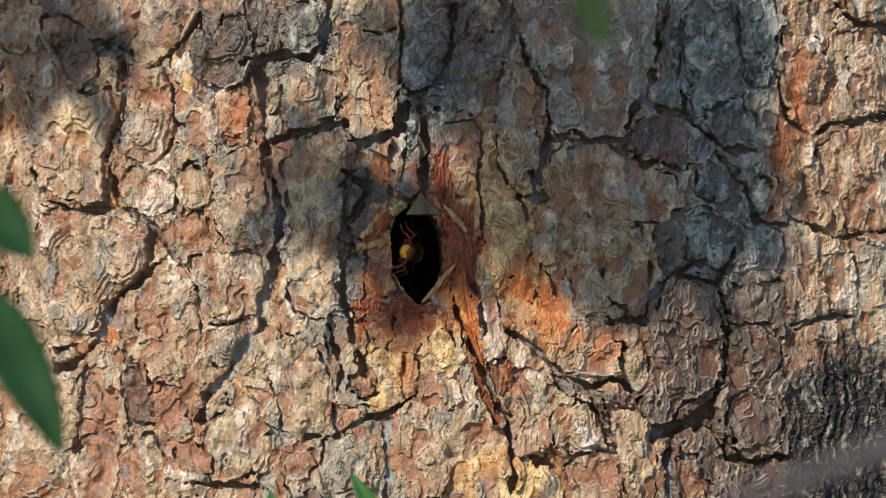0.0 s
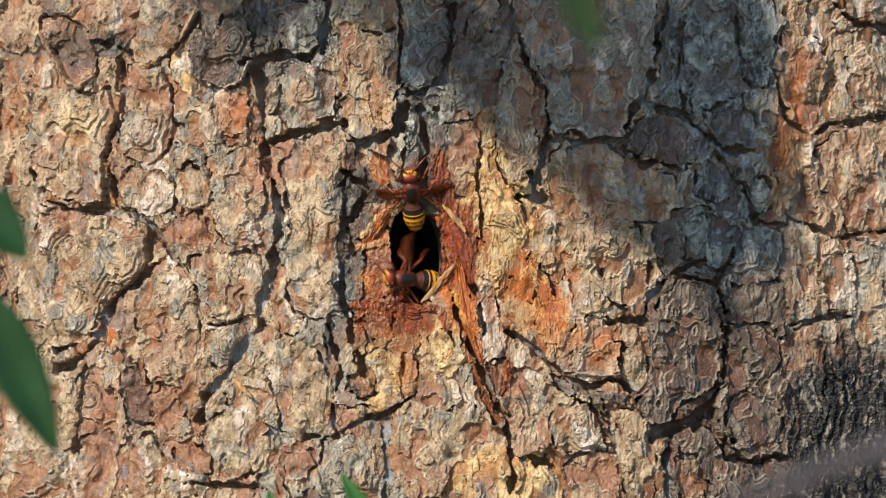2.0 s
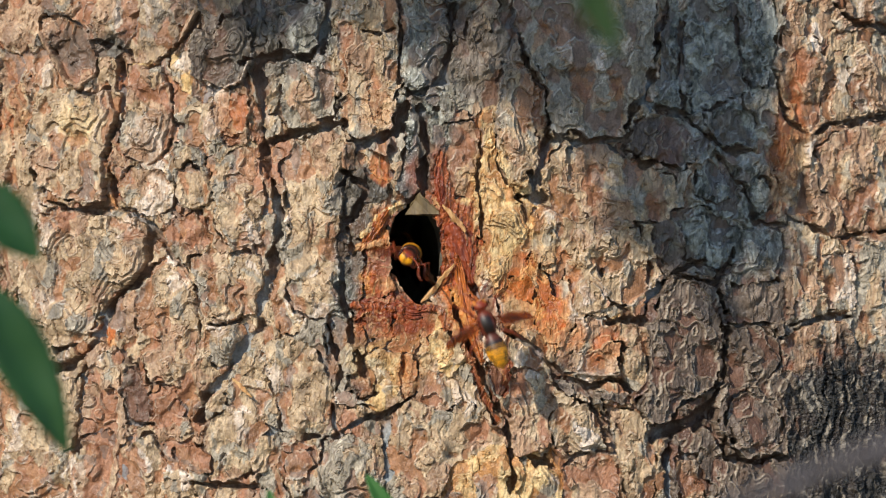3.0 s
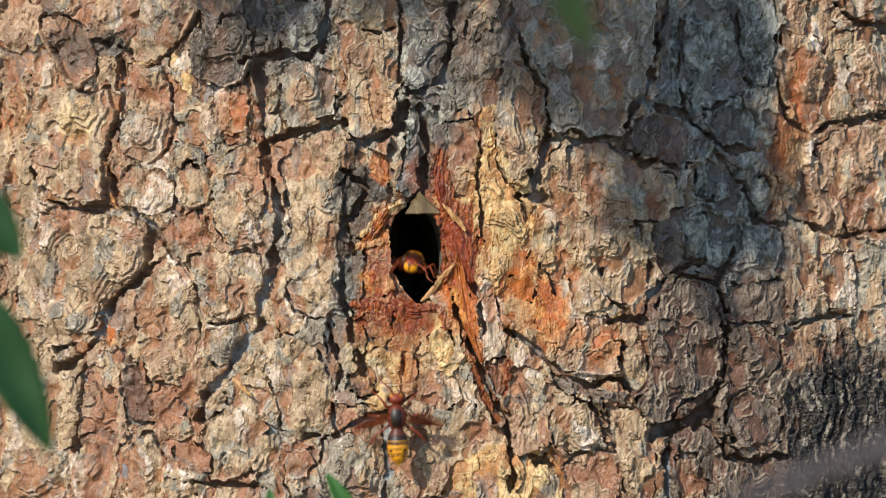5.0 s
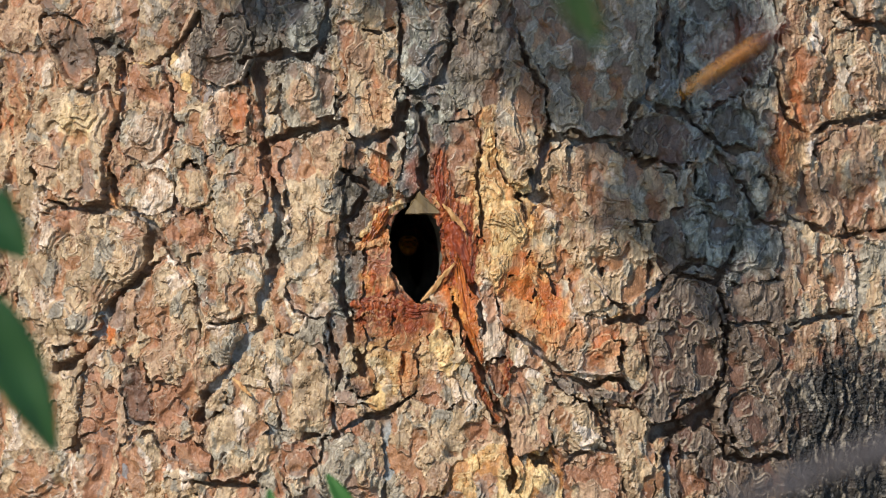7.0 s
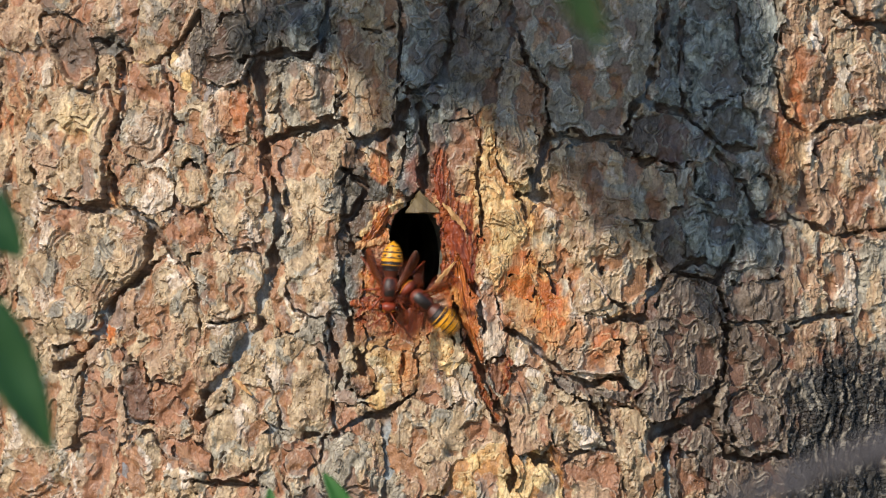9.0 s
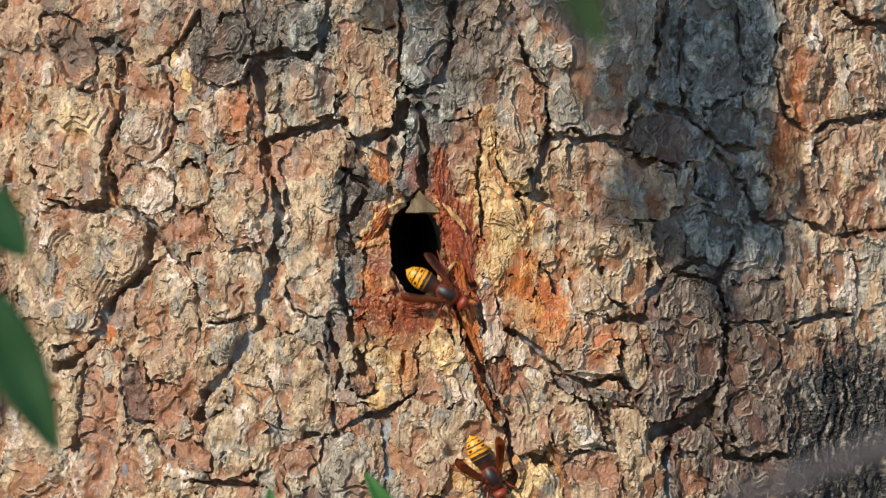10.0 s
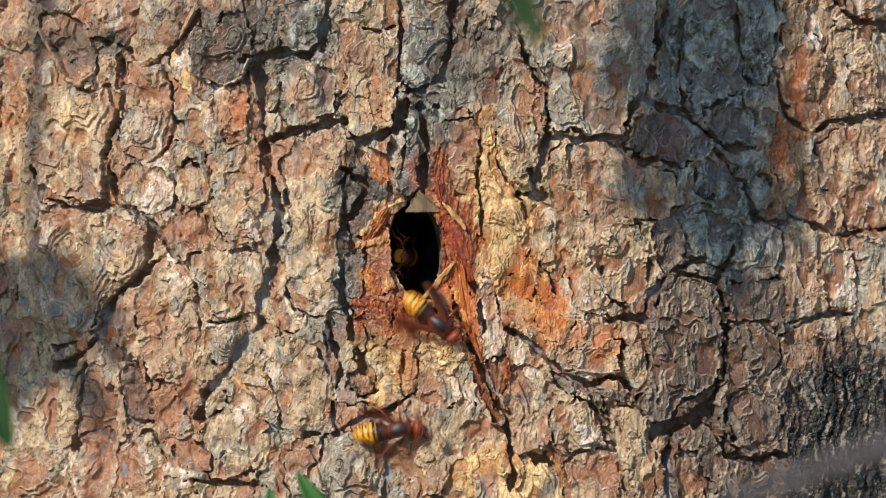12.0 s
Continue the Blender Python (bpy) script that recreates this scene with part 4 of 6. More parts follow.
def lay_bark(s, z, cols, step):
    """Scale number (-1 in cracks), height in mm, depth of the floor below, and colour of the bark at places (s, z)."""
    ws = s + 3.4 * fbm(s / 15, z / 15, 3, 3) + 1.5 * fbm(s / 3.2, z / 3.2, 5, 3)
    wz = z + 3.4 * fbm(s / 15, z / 15, 4, 3) + 1.5 * fbm(s / 3.2, z / 3.2, 6, 3)
    f1, f2 = np.full(s.shape, 9e9), np.full(s.shape, 9e9)
    near = np.zeros(s.shape, dtype=np.int64)
    for i, (ps, pz, w, h, lean, _, _) in enumerate(PL[:ROUNDED]):
        pick = np.abs(ws - ps) + np.abs(wz - pz) < 3.2 * (w + h)
        ds, dz = ws[pick] - ps, wz[pick] - pz
        a = np.abs(ds * math.cos(lean) + dz * math.sin(lean)) / w
        b = np.abs(-ds * math.sin(lean) + dz * math.cos(lean)) / h
        d = (a ** 2.6 + b ** 2.6) ** (1 / 2.6)
        o1, o2 = f1[pick], f2[pick]
        closer = d < o1
        f2[pick] = np.where(closer, o1, np.minimum(o2, d))
        f1[pick] = np.where(closer, d, o1)
        near[pick] = np.where(closer, i, near[pick])
    size = np.minimum(PL[near, 2], PL[near, 3])
    edge = (f2 - f1) * 0.5 * size
    gap = -0.18 + 0.85 * fbm(s / 9, z / 9, 8, 2)
    moated = np.zeros(s.shape, dtype=bool)
    ragged = 1.0 * fbm(s / 1.8, z / 1.8, 23, 3)
    loose = 2.2 * smooth(0.0, 0.45, fbm(s / 10, z / 10, 24, 2))
    for k, (_, _, moat, outline) in enumerate(outlined):
        lo, hi = np.min(outline, axis=0) - 4, np.max(outline, axis=0) + 4
        pick = np.flatnonzero((s > lo[0]) & (s < hi[0]) & (z > lo[1]) & (z < hi[1]))
        if not len(pick):
            continue
        far = inside_by(0.5 * s[pick] + 0.5 * ws[pick], 0.5 * z[pick] + 0.5 * wz[pick], outline) + ragged[pick]
        on, round_it = pick[far > 0], pick[(far <= 0) & (far > -moat * loose[pick])]
        near[on], edge[on], gap[on], moated[on] = ROUNDED + k, far[far > 0], -0.2, False
        moated[round_it] = True
    p = PL[near]
    cut = np.full(s.shape, 99.0)
    deep = np.zeros(s.shape)
    wob = np.clip(0.78 + 1.7 * fbm(s / 7, z / 7, 21, 3), 0.12, 1.8)
    jag = fbm(s / 1.3, z / 1.3, 22, 3)
    for width, depth, way in furrows:
        lo, hi = np.min(way, axis=0) - 12, np.max(way, axis=0) + 12
        pick = (s > lo[0]) & (s < hi[0]) & (z > lo[1]) & (z < hi[1])
        if not pick.any():
            continue
        best = width_from(0.4 * s[pick] + 0.6 * ws[pick], 0.4 * z[pick] + 0.6 * wz[pick], way) - 0.42 * width * wob[pick] + 0.7 * jag[pick]
        deep[pick] = np.maximum(deep[pick], depth * smooth(1.5, -1.5, best))
        cut[pick] = np.minimum(cut[pick], best)
    label = np.where((edge < gap + 0.35 * jag * (gap > -0.05)) | (cut < 0) | moated, -1, near)
    deep = np.where(moated, np.maximum(deep, 1.0), deep)
    # thin layers of cork, torn back in steps; each scale has a pattern of its own
    os, oz = s + 37.0 * near, z + 53.0 * near
    bs = os + 2.8 * fbm(os / 7, oz / 9, 31, 3) + 0.5 * fbm(os / 1.5, oz / 1.5, 38, 2)
    bz = oz + 2.8 * fbm(os / 7, oz / 9, 32, 3) + 0.5 * fbm(os / 1.5, oz / 1.5, 39, 2)
    mid = fbm(bs / 8.5, bz / 16, 33, 2) * 1.1
    for hs, hz, w, hh, deep_by in hollows:
        pick = (np.abs(ws - hs) < 2.2 * w) & (np.abs(wz - hz) < 2.2 * hh)
        if pick.any():
            far = np.hypot((ws[pick] - hs) / w, (wz[pick] - hz) / hh)
            k = smooth(1.55, 0.6, far)
            mid[pick] = mid[pick] * (1 - 0.7 * k) - deep_by * k
    # layers like stacked sheets: they follow the border of the scale outside, and lie in islands inside
    e2 = np.maximum(edge - np.maximum(gap, 0), 0)
    patchy = smooth(-0.3, 0.3, fbm(s / 13, z / 13, 66, 2))
    q1 = 1.7 * mid + (0.1 + 0.32 * chance(near, 24)) * patchy * np.minimum(e2, 4.5 + 2 * chance(near, 26)) + 0.5 * patchy + 0.2 * fbm(s / 2.6, z / 2.6, 62, 3)
    level = np.floor(q1)
    part1 = q1 - level
    from_rim = part1 / slope(q1, cols, step)
    to_rim = (1 - part1) / slope(q1, cols, step)
    sharp = smooth(-0.35, 0.05, fbm(os / 6, oz / 8, 58, 2) + 0.6 * (chance(near, 25) - 0.6))
    steps = sharp * (level + smooth(0.0, 0.3, from_rim) - 1 + 0.3 * smooth(1.1, 0.3, from_rim)) + (1 - sharp) * (q1 - 1.4)
    steps = np.clip(steps, -3, 3)
    inner = smooth(-0.13, -0.20, mid + 0.05 * fbm(os / 2, oz / 2, 40, 2))
    calm = np.where(np.isin(p[:, 5], [NAMES.index("umber")]), 0.45, 0.75 + 0.25 * chance(near, 23))
    crumbly = calm * smooth(0.02, 0.22, 0.6 * mid + 0.6 * fbm(os / 8, oz / 11, 37, 2)) * (1 - inner)
    id1, rim1, ds1, dz1 = flakes(bs / 4.6, bz / 9.0, 81)
    id2, rim2, ds2, dz2 = flakes(bs / 1.25 + 9, bz / 1.6, 82)
    flake1 = 0.5 * chance(id1, 1) + 0.9 * (chance(id1, 2) - 0.5) * ds1 + 0.9 * (chance(id1, 3) - 0.5) * dz1
    flake2 = 0.45 * chance(id2, 4) + 0.6 * (chance(id2, 5) - 0.5) * ds2 + 0.6 * (chance(id2, 6) - 0.5) * dz2
    pits = smooth(0.10, 0.0, rim2) * smooth(0.0, 0.35, fbm(os / 3, oz / 4, 47, 2))
    splits = smooth(0.05, 0.0, np.abs(fbm(os / 5, oz / 11, 48, 3))) * smooth(0.0, 0.3, fbm(os / 7, oz / 9, 49, 2))
    fibre = fbm(os / 0.9, oz / 5.0, 36, 2)
    tilt = (chance(near, 21) - 0.5) * 2.2 * (ws - p[:, 0]) / p[:, 2] + (chance(near, 22) - 0.5) * 1.8 * (wz - p[:, 1]) / p[:, 3]
    sap = np.zeros(s.shape)
    for zs, zz, w, hh, lean, zt, much in zones:
        if NAMES[zt] in ("resin", "rust"):
            sap = np.maximum(sap, smooth(1.3, 0.7, np.hypot((s - zs) / w, (z - zz) / hh)))
    fine = np.where(np.isin(p[:, 5], [NAMES.index(k) for k in ("resin", "rust")]), 0.35, np.where(p[:, 5] == NAMES.index("ochre"), 0.6, 1.0)) * (1 - 0.5 * sap)
    h = 1.35 * p[:, 6] + np.clip(tilt, -1.4, 1.4) + 1.8 * fbm(s / 24, z / 34, 57, 2) + 0.95 * steps * (1 - 0.65 * sap) * (0.4 + 0.6 * fine) + flake1 * (1 - 0.9 * inner) * fine
    h = h + flake2 * (0.08 + 0.92 * crumbly) * fine - 0.6 * pits * crumbly - 0.9 * splits * (1 - inner) + (0.10 + 0.16 * (1 - inner)) * fibre - 0.8
    open_gap = smooth(0.0, 0.3, gap)
    h = h - 0.5 * open_gap * np.exp(-np.maximum(edge - gap, 0) / 0.35) - 0.8 * np.exp(-np.maximum(cut, 0) / 0.5)
    curl = smooth(1.1, 0.3, edge - np.maximum(gap, 0)) * smooth(1.3, 1.6, p[:, 6]) * smooth(-0.3, 0.1, fbm(s / 6, z / 6, 60, 2))
    h = h + 0.6 * curl
    char = np.zeros(s.shape)
    tone = p[:, 5].astype(np.int64)
    roll = chance(id1, 7)
    light_tone = ~np.isin(tone, [NAMES.index(k) for k in ("dark", "char", "rust", "umber", "slate", "resin")])
    patch = fbm(ws / 17, wz / 22, 42, 2) + 0.15 * (roll - 0.5)
    general = np.select([patch < -0.2, patch < -0.02, patch < 0.16, patch < 0.26], [NAMES.index("pink"), NAMES.index("tan"), NAMES.index("grey"), NAMES.index("tan")], NAMES.index("white"))
    tone = np.where(light_tone & (chance(id1, 13) < 0.45), general, tone)
    pick5 = np.floor(chance(id1, 8) * 3).astype(np.int64)
    pick6 = np.floor(chance(id2, 9) * 3).astype(np.int64)
    soft = smooth(-0.4, 0.4, fbm(os / 3.5, oz / 6.0, 41, 3))[:, None]
    lines = smooth(0.75, 0.25, from_rim) * sharp * smooth(-0.32, 0.02, fbm(s / 6, z / 6, 50, 2))
    torn = np.maximum(lines, 0.5 * smooth(0.06, 0.01, rim1) * (roll > 0.6))
    torn = np.maximum(torn, 0.8 * smooth(0.9, 0.3, e2) * smooth(0.9, 1.4, p[:, 6]) * smooth(-0.25, 0.1, fbm(s / 5, z / 5, 64, 2)))[:, None]
    # dark line at each step's foot: contact shade put into the colour
    under = (0.45 * smooth(0.7, 0.1, to_rim) * sharp)[:, None]
    red = inner[:, None]

    def toned(k):
        """The colours of one tone's layers at every place."""
        c = PALETTE[k, pick5] * (0.25 + 0.5 * soft) + PALETTE[k, pick6] * (0.75 - 0.5 * soft)
        c = c * (1 - 0.95 * red) + PALETTE[k, np.full(s.shape, 3)] * 0.95 * red
        c = c * (1 - under) + PALETTE[k, np.full(s.shape, 3)] * 0.6 * under
        return c * (1 - 0.8 * torn) + PALETTE[k, np.full(s.shape, 4)] * 0.8 * torn

    colour, wet = toned(tone), WET[tone]
    for zs, zz, w, hh, lean, zt, much in zones:
        ds, dz = ws - zs, wz - zz
        a = (ds * math.cos(lean) + dz * math.sin(lean)) / w
        b = (-ds * math.sin(lean) + dz * math.cos(lean)) / hh
        k = much * smooth(1.25, 0.65, np.hypot(a, b) + 0.55 * fbm(s / 5, z / 7, 43, 3))
        colour = colour * (1 - k[:, None]) + toned(np.full(s.shape, zt)) * k[:, None]
        wet = wet * (1 - k) + WET[zt] * k
        if NAMES[zt] == "char":
            char = np.maximum(char, k)
    for width, rise, kt, way in ridges:
        lo, hi = np.min(way, axis=0) - 14, np.max(way, axis=0) + 14
        pick = (s > lo[0]) & (s < hi[0]) & (z > lo[1]) & (z < hi[1])
        if not pick.any():
            continue
        far = width_from(0.7 * s[pick] + 0.3 * ws[pick], 0.7 * z[pick] + 0.3 * wz[pick], way) / (0.5 * width)
        k = smooth(1.0, 0.75, far + 0.55 * fbm(s[pick] / 1.6, z[pick] / 4, 55, 3))
        grain = fbm((0.5 * s + 0.5 * ws)[pick] / 1.1, wz[pick] / 12, 56, 3)
        h[pick] = h[pick] * (1 - k) + k * (rise * (1 - 0.7 * far ** 2) + 0.75 * grain + 0.12 * flake2[pick] + 0.5 * flake1[pick])
        pick3 = np.clip(np.floor(3 * (0.5 + 0.9 * grain)), 0, 3).astype(np.int64)
        k2 = (k * (0.6 + 0.4 * smooth(-0.35, 0.05, fbm(s[pick] / 2.2, z[pick] / 4.5, 59, 3))))[:, None]
        colour[pick] = colour[pick] * (1 - k2) + PALETTE[kt, pick3] * k2
        wet[pick] = wet[pick] * (1 - k) + WET[kt] * k
        label[pick] = np.where((k > 0.5) & (cut[pick] > 0), near[pick], label[pick])
    ribs = 3.4 * fbm(ws / 2.4, z / 34, 44, 3)
    checks = np.abs(fbm(s / 2.5, z / 1.2, 45, 2))
    h = h * (1 - 0.85 * char) + char * (0.8 * ribs + 0.2 * flake2 - 0.6 * smooth(0.12, 0.0, checks))
    idc, rimc, _, _ = flakes(ws / 0.8, wz / 3.2, 83)
    pale = (char * (chance(idc, 14) > 0.9) * smooth(0.02, 0.2, rimc))[:, None]
    colour = colour * (1 - pale) + np.array((0.30, 0.265, 0.22)) * pale
    wet = np.clip(wet + 0.25 * inner * (wet > 0.9) * -1, 0.3, 1)
    floor = -2.2 - (1.0 - 0.7 * mouldy(s, z)) * deep + 0.7 * fbm(s / 3, z / 8, 51, 3)
    # worn down round the nest hole
    rim = smooth(1.9, 1.0, in_hole(s, z, 1.0))
    h = h - 1.2 * rim
    return label, h, floor, np.c_[colour, wet]


def place(s, z, h):
    """From bark places in mm to metres."""
    a = s / RADIUS
    r = (RADIUS + h) / 1000
    return np.stack([r * np.sin(a), RADIUS / 1000 - r * np.cos(a), LEVEL + z / 1000], axis=-1)


tree = tagged(new("pine_tree"), "old pine trunk with thick flaking bark and a nest hole", "tree")

STEP = 0.32
cols, rows_n = int(2 * FRONT_S / STEP) + 1, int(2 * FRONT_Z / STEP) + 1
gs, gz = np.meshgrid(np.linspace(-FRONT_S, FRONT_S, cols), np.linspace(-FRONT_Z, FRONT_Z, rows_n))
gs, gz = gs.ravel(), gz.ravel()
label, height, floor_h, layer = lay_bark(gs, gz, cols, STEP)
hole_here = in_hole(gs, gz) < 1
label = np.where(hole_here, -1, label)


def grid_quads(c, r):
    i = (np.arange(r - 1)[:, None] * c + np.arange(c - 1)[None, :]).ravel()
    return np.stack([i, i + 1, i + c + 1, i + c], axis=1)


QUADS = grid_quads(cols, rows_n)


def bark_scale(i, cells):
    """One scale of bark: its flaked face, and sides down into the crack round it."""
    used, inv = np.unique(cells, return_inverse=True)
    q = inv.reshape(cells.shape)
    s, z, h = gs[used].copy(), gz[used].copy(), height[used]
    e = np.concatenate([q[:, [0, 1]], q[:, [1, 2]], q[:, [2, 3]], q[:, [3, 0]]])
    code = e[:, 0] * len(used) + e[:, 1]
    back = e[:, 1] * len(used) + e[:, 0]
    rim = e[~np.isin(code, back)]
    for _ in range(3):
        ss, zz, n = np.zeros(len(used)), np.zeros(len(used)), np.zeros(len(used))
        for a, b in ((0, 1), (1, 0)):
            np.add.at(ss, rim[:, a], s[rim[:, b]])
            np.add.at(zz, rim[:, a], z[rim[:, b]])
            np.add.at(n, rim[:, a], 1)
        on = n > 0
        s[on] = 0.5 * s[on] + 0.5 * ss[on] / n[on]
        z[on] = 0.5 * z[on] + 0.5 * zz[on] / n[on]
    top = place(s, z, h)
    ring = np.unique(rim)
    where = np.full(len(used), -1)
    where[ring] = len(used) + np.arange(len(ring))
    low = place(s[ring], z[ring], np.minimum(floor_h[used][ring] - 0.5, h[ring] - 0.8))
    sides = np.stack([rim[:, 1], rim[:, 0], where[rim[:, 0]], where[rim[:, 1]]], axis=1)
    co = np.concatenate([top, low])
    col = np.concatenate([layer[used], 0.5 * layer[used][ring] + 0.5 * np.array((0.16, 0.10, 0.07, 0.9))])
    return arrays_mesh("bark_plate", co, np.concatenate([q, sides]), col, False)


quad_label = label[QUADS]
whole = (quad_label >= 0).all(axis=1)
owner = quad_label.max(axis=1)
order = np.argsort(owner[whole], kind="stable")
kept, kinds = QUADS[whole][order], owner[whole][order]
starts = np.r_[0, np.flatnonzero(np.diff(kinds)) + 1, len(kinds)]
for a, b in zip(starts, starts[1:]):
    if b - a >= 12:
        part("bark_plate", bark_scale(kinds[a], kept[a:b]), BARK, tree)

# inner bark in the cracks
step2 = 0.8
c2, r2 = int(2 * FRONT_S / step2) + 1, int(2 * FRONT_Z / step2) + 1
is_, iz = np.meshgrid(np.linspace(-FRONT_S, FRONT_S, c2), np.linspace(-FRONT_Z, FRONT_Z, r2))
is_, iz = is_.ravel(), iz.ravel()
_, _, in_floor, in_layer = lay_bark(is_, iz, c2, step2)
grey = mouldy(is_, iz)[:, None]
in_colour = 0.25 * in_layer + 0.75 * (np.array((0.13, 0.078, 0.056, 1)) * (1 - grey) + np.array((0.20, 0.245, 0.28, 1)) * grey)
in_quads = grid_quads(c2, r2)
in_quads = in_quads[~(in_hole(is_, iz, 0.6)[in_quads] < 1).any(axis=1)]
part("inner_bark", arrays_mesh("inner_bark", place(is_, iz, in_floor), in_quads, in_colour), INNER, tree)


def trunk_rest():
    """The rest of the round, tapering trunk, from the ground up past the view, with coarser scales."""
    around, up = 300, 420
    a, z = np.meshgrid(np.linspace(0, 2 * np.pi, around + 1), np.linspace(-1640, 2600, up))
    a, z = a.ravel(), z.ravel()
    s = (a - np.pi) * RADIUS
    scales = np.abs(fbm(s / 45, z / 80, 71, 3))
    h = -2.5 - 6 * smooth(0.12, 0.0, scales) + 3 * fbm(s / 20, z / 26, 72, 3)
    inside = (np.abs(s) < FRONT_S - 4) & (np.abs(z) < FRONT_Z - 4)
    h = np.where((np.abs(s) < FRONT_S + 14) & (np.abs(z) < FRONT_Z + 20), h - 4, h)
    h = np.where(z > 2599, -RADIUS + 2.0 + 0.012 * z, h)
    flare = 110 * np.exp(-(z + 1640) / 300) - 0.012 * z
    pick = (np.floor(5 * fbm(s / 60, z / 90, 73, 3)) % 5).astype(np.int64)
    colour = PALETTE[0, pick] * 0.6 + PALETTE[1, pick] * 0.4
    q = grid_quads(around + 1, up)
    q = q[~inside[q].all(axis=1)]
    return arrays_mesh("trunk", place(s, z, h + flare), q, colour)


part("trunk", trunk_rest(), BARK, tree)


def cavity():
    """The dark hollow behind the hole."""
    n, deep = 64, 26
    co = []
    for k in range(deep):
        d = -110 * (k / (deep - 1)) ** 1.6
        grow = 1.3 + 26 * smooth(-14, -80, d) - (32 * smooth(-85, -110, d))
        for j in range(n):
            a = 2 * math.pi * j / n
            v = math.sin(a)
            w = max(1 - abs(v) ** (5 if v > 0 else 2.3), 0.02) if k < 4 else max(abs(math.cos(a)), 0.02)
            rough = 0.8 * noise.noise((math.cos(a) * 3, v * 3, d / 9))
            z = HOLE[1] + v * (HOLE_H + grow + rough)
            s = HOLE[0] + math.copysign(w, math.cos(a)) * (HOLE_W + grow + rough) - 0.05 * (z - HOLE[1]) - 4.5 * smooth(-9, -30, d)
            co.append((s, z, d - 1.6))
    co = np.array(co)
    q = [(k * n + j, k * n + (j + 1) % n, (k + 1) * n + (j + 1) % n, (k + 1) * n + j) for k in range(deep - 1) for j in range(n)]
    return arrays_mesh("cavity", place(co[:, 0], co[:, 1], co[:, 2]), np.array(q))


part("cavity", cavity(), OLD_WOOD, tree, "dark hollow of the nest hole")


def splinter(s0, z0, s1, z1, wide, thick, material, label, lift0=0.0, lift1=0.0, seed=1, blunt=0.25):
    """A torn strip of wood lying on the trunk from one place to another."""
    n, m = 26, 5
    co = []
    along = np.array((s1 - s0, z1 - z0))
    length = np.hypot(*along)
    ux, uz = along / length
    for i in range(n):
        t = i / (n - 1)
        w = wide * (blunt + (1 - blunt) * math.sin(math.pi * min(max(t, 0.03), 0.97)) ** 0.6)
        bend = 0.6 * noise.noise((t * 3, seed * 7.1, 0))
        for j in range(m):
            a = 2 * math.pi * j / m
            r = 1 + 0.7 * noise.noise((t * 9, math.cos(a) * 2.5 + seed, math.sin(a) * 2.5))
            off = math.cos(a) * w * 0.5 * r + bend
            co.append((s0 + along[0] * t - uz * off, z0 + along[1] * t + ux * off, lift0 + (lift1 - lift0) * t + math.sin(a) * thick * 0.5 * r))
    co = np.array(co)
    q = [(i * m + j, i * m + (j + 1) % m, (i + 1) * m + (j + 1) % m, (i + 1) * m + j) for i in range(n - 1) for j in range(m)]
    return part("splinter", arrays_mesh("splinter", place(co[:, 0], co[:, 1], co[:, 2]), np.array(q), None, False), material, tree, label)


splinter(-6.8, -17.0, 3.4, -4.4, 1.7, 1.0, PALE_WOOD, "pale torn strip of wood", -0.6, 1.2, 3)
splinter(-3.0, -15.0, 2.0, -8.0, 1.1, 0.8, FRESH_WOOD, "reddish torn sliver of wood", -1.0, 0.4, 12)
splinter(-0.2, 14.4, 7.2, 5.8, 1.9, 1.0, PALE_WOOD, "pale splinter of wood", 1.5, 1.5, 4)
splinter(-67.2, -41, -60.8, -47.1, 1.3, 1.0, PALE_WOOD, "pale sliver of wood", 2.2, 2.4, 9)


def strip(way, material, label, lift, thick=1.2, seed=1):
    """A long strip of torn wood fibre bedded in the bark: way of (s, z, width); its fibres run along it."""
    n, m = 90, 25
    way = np.array(way, dtype=float)
    at = np.linspace(0, len(way) - 1, n)
    s, z, w = (np.convolve(np.pad(np.interp(at, np.arange(len(way)), way[:, k]), 4, "edge"), np.ones(9) / 9, "valid") for k in range(3))
    ds, dz = np.gradient(s), np.gradient(z)
    size = np.hypot(ds, dz)
    u = np.linspace(-1, 1, m)[None, :]
    t = np.arange(n)[:, None] / n
    ragged = 1 + 0.45 * fbm(t * 7 + 0 * u, 3.0 * np.sign(u) + 0 * t, seed, 3)
    off = u * 0.5 * w[:, None] * ragged
    fibres = 1.1 * fbm(3.4 * u + 0.8 * t + seed, t * 3.0 + 0 * u, seed + 5, 4, 0.6) + 0.25 * fbm(u * 6, t * 24, seed + 6, 2)
    h = lift + thick * (1 - u ** 2) ** 0.5 + thick * fibres - 2.2 * (np.abs(u) > 0.97) - 1.5 * smooth(0.06, 0.0, np.minimum(t, 1 - t))
    co = place((s[:, None] - off * (dz / size)[:, None]).ravel(), (z[:, None] + off * (ds / size)[:, None]).ravel(), h.ravel())
    return part("wood_strip", arrays_mesh("wood_strip", co, grid_quads(m, n)), material, tree, label)


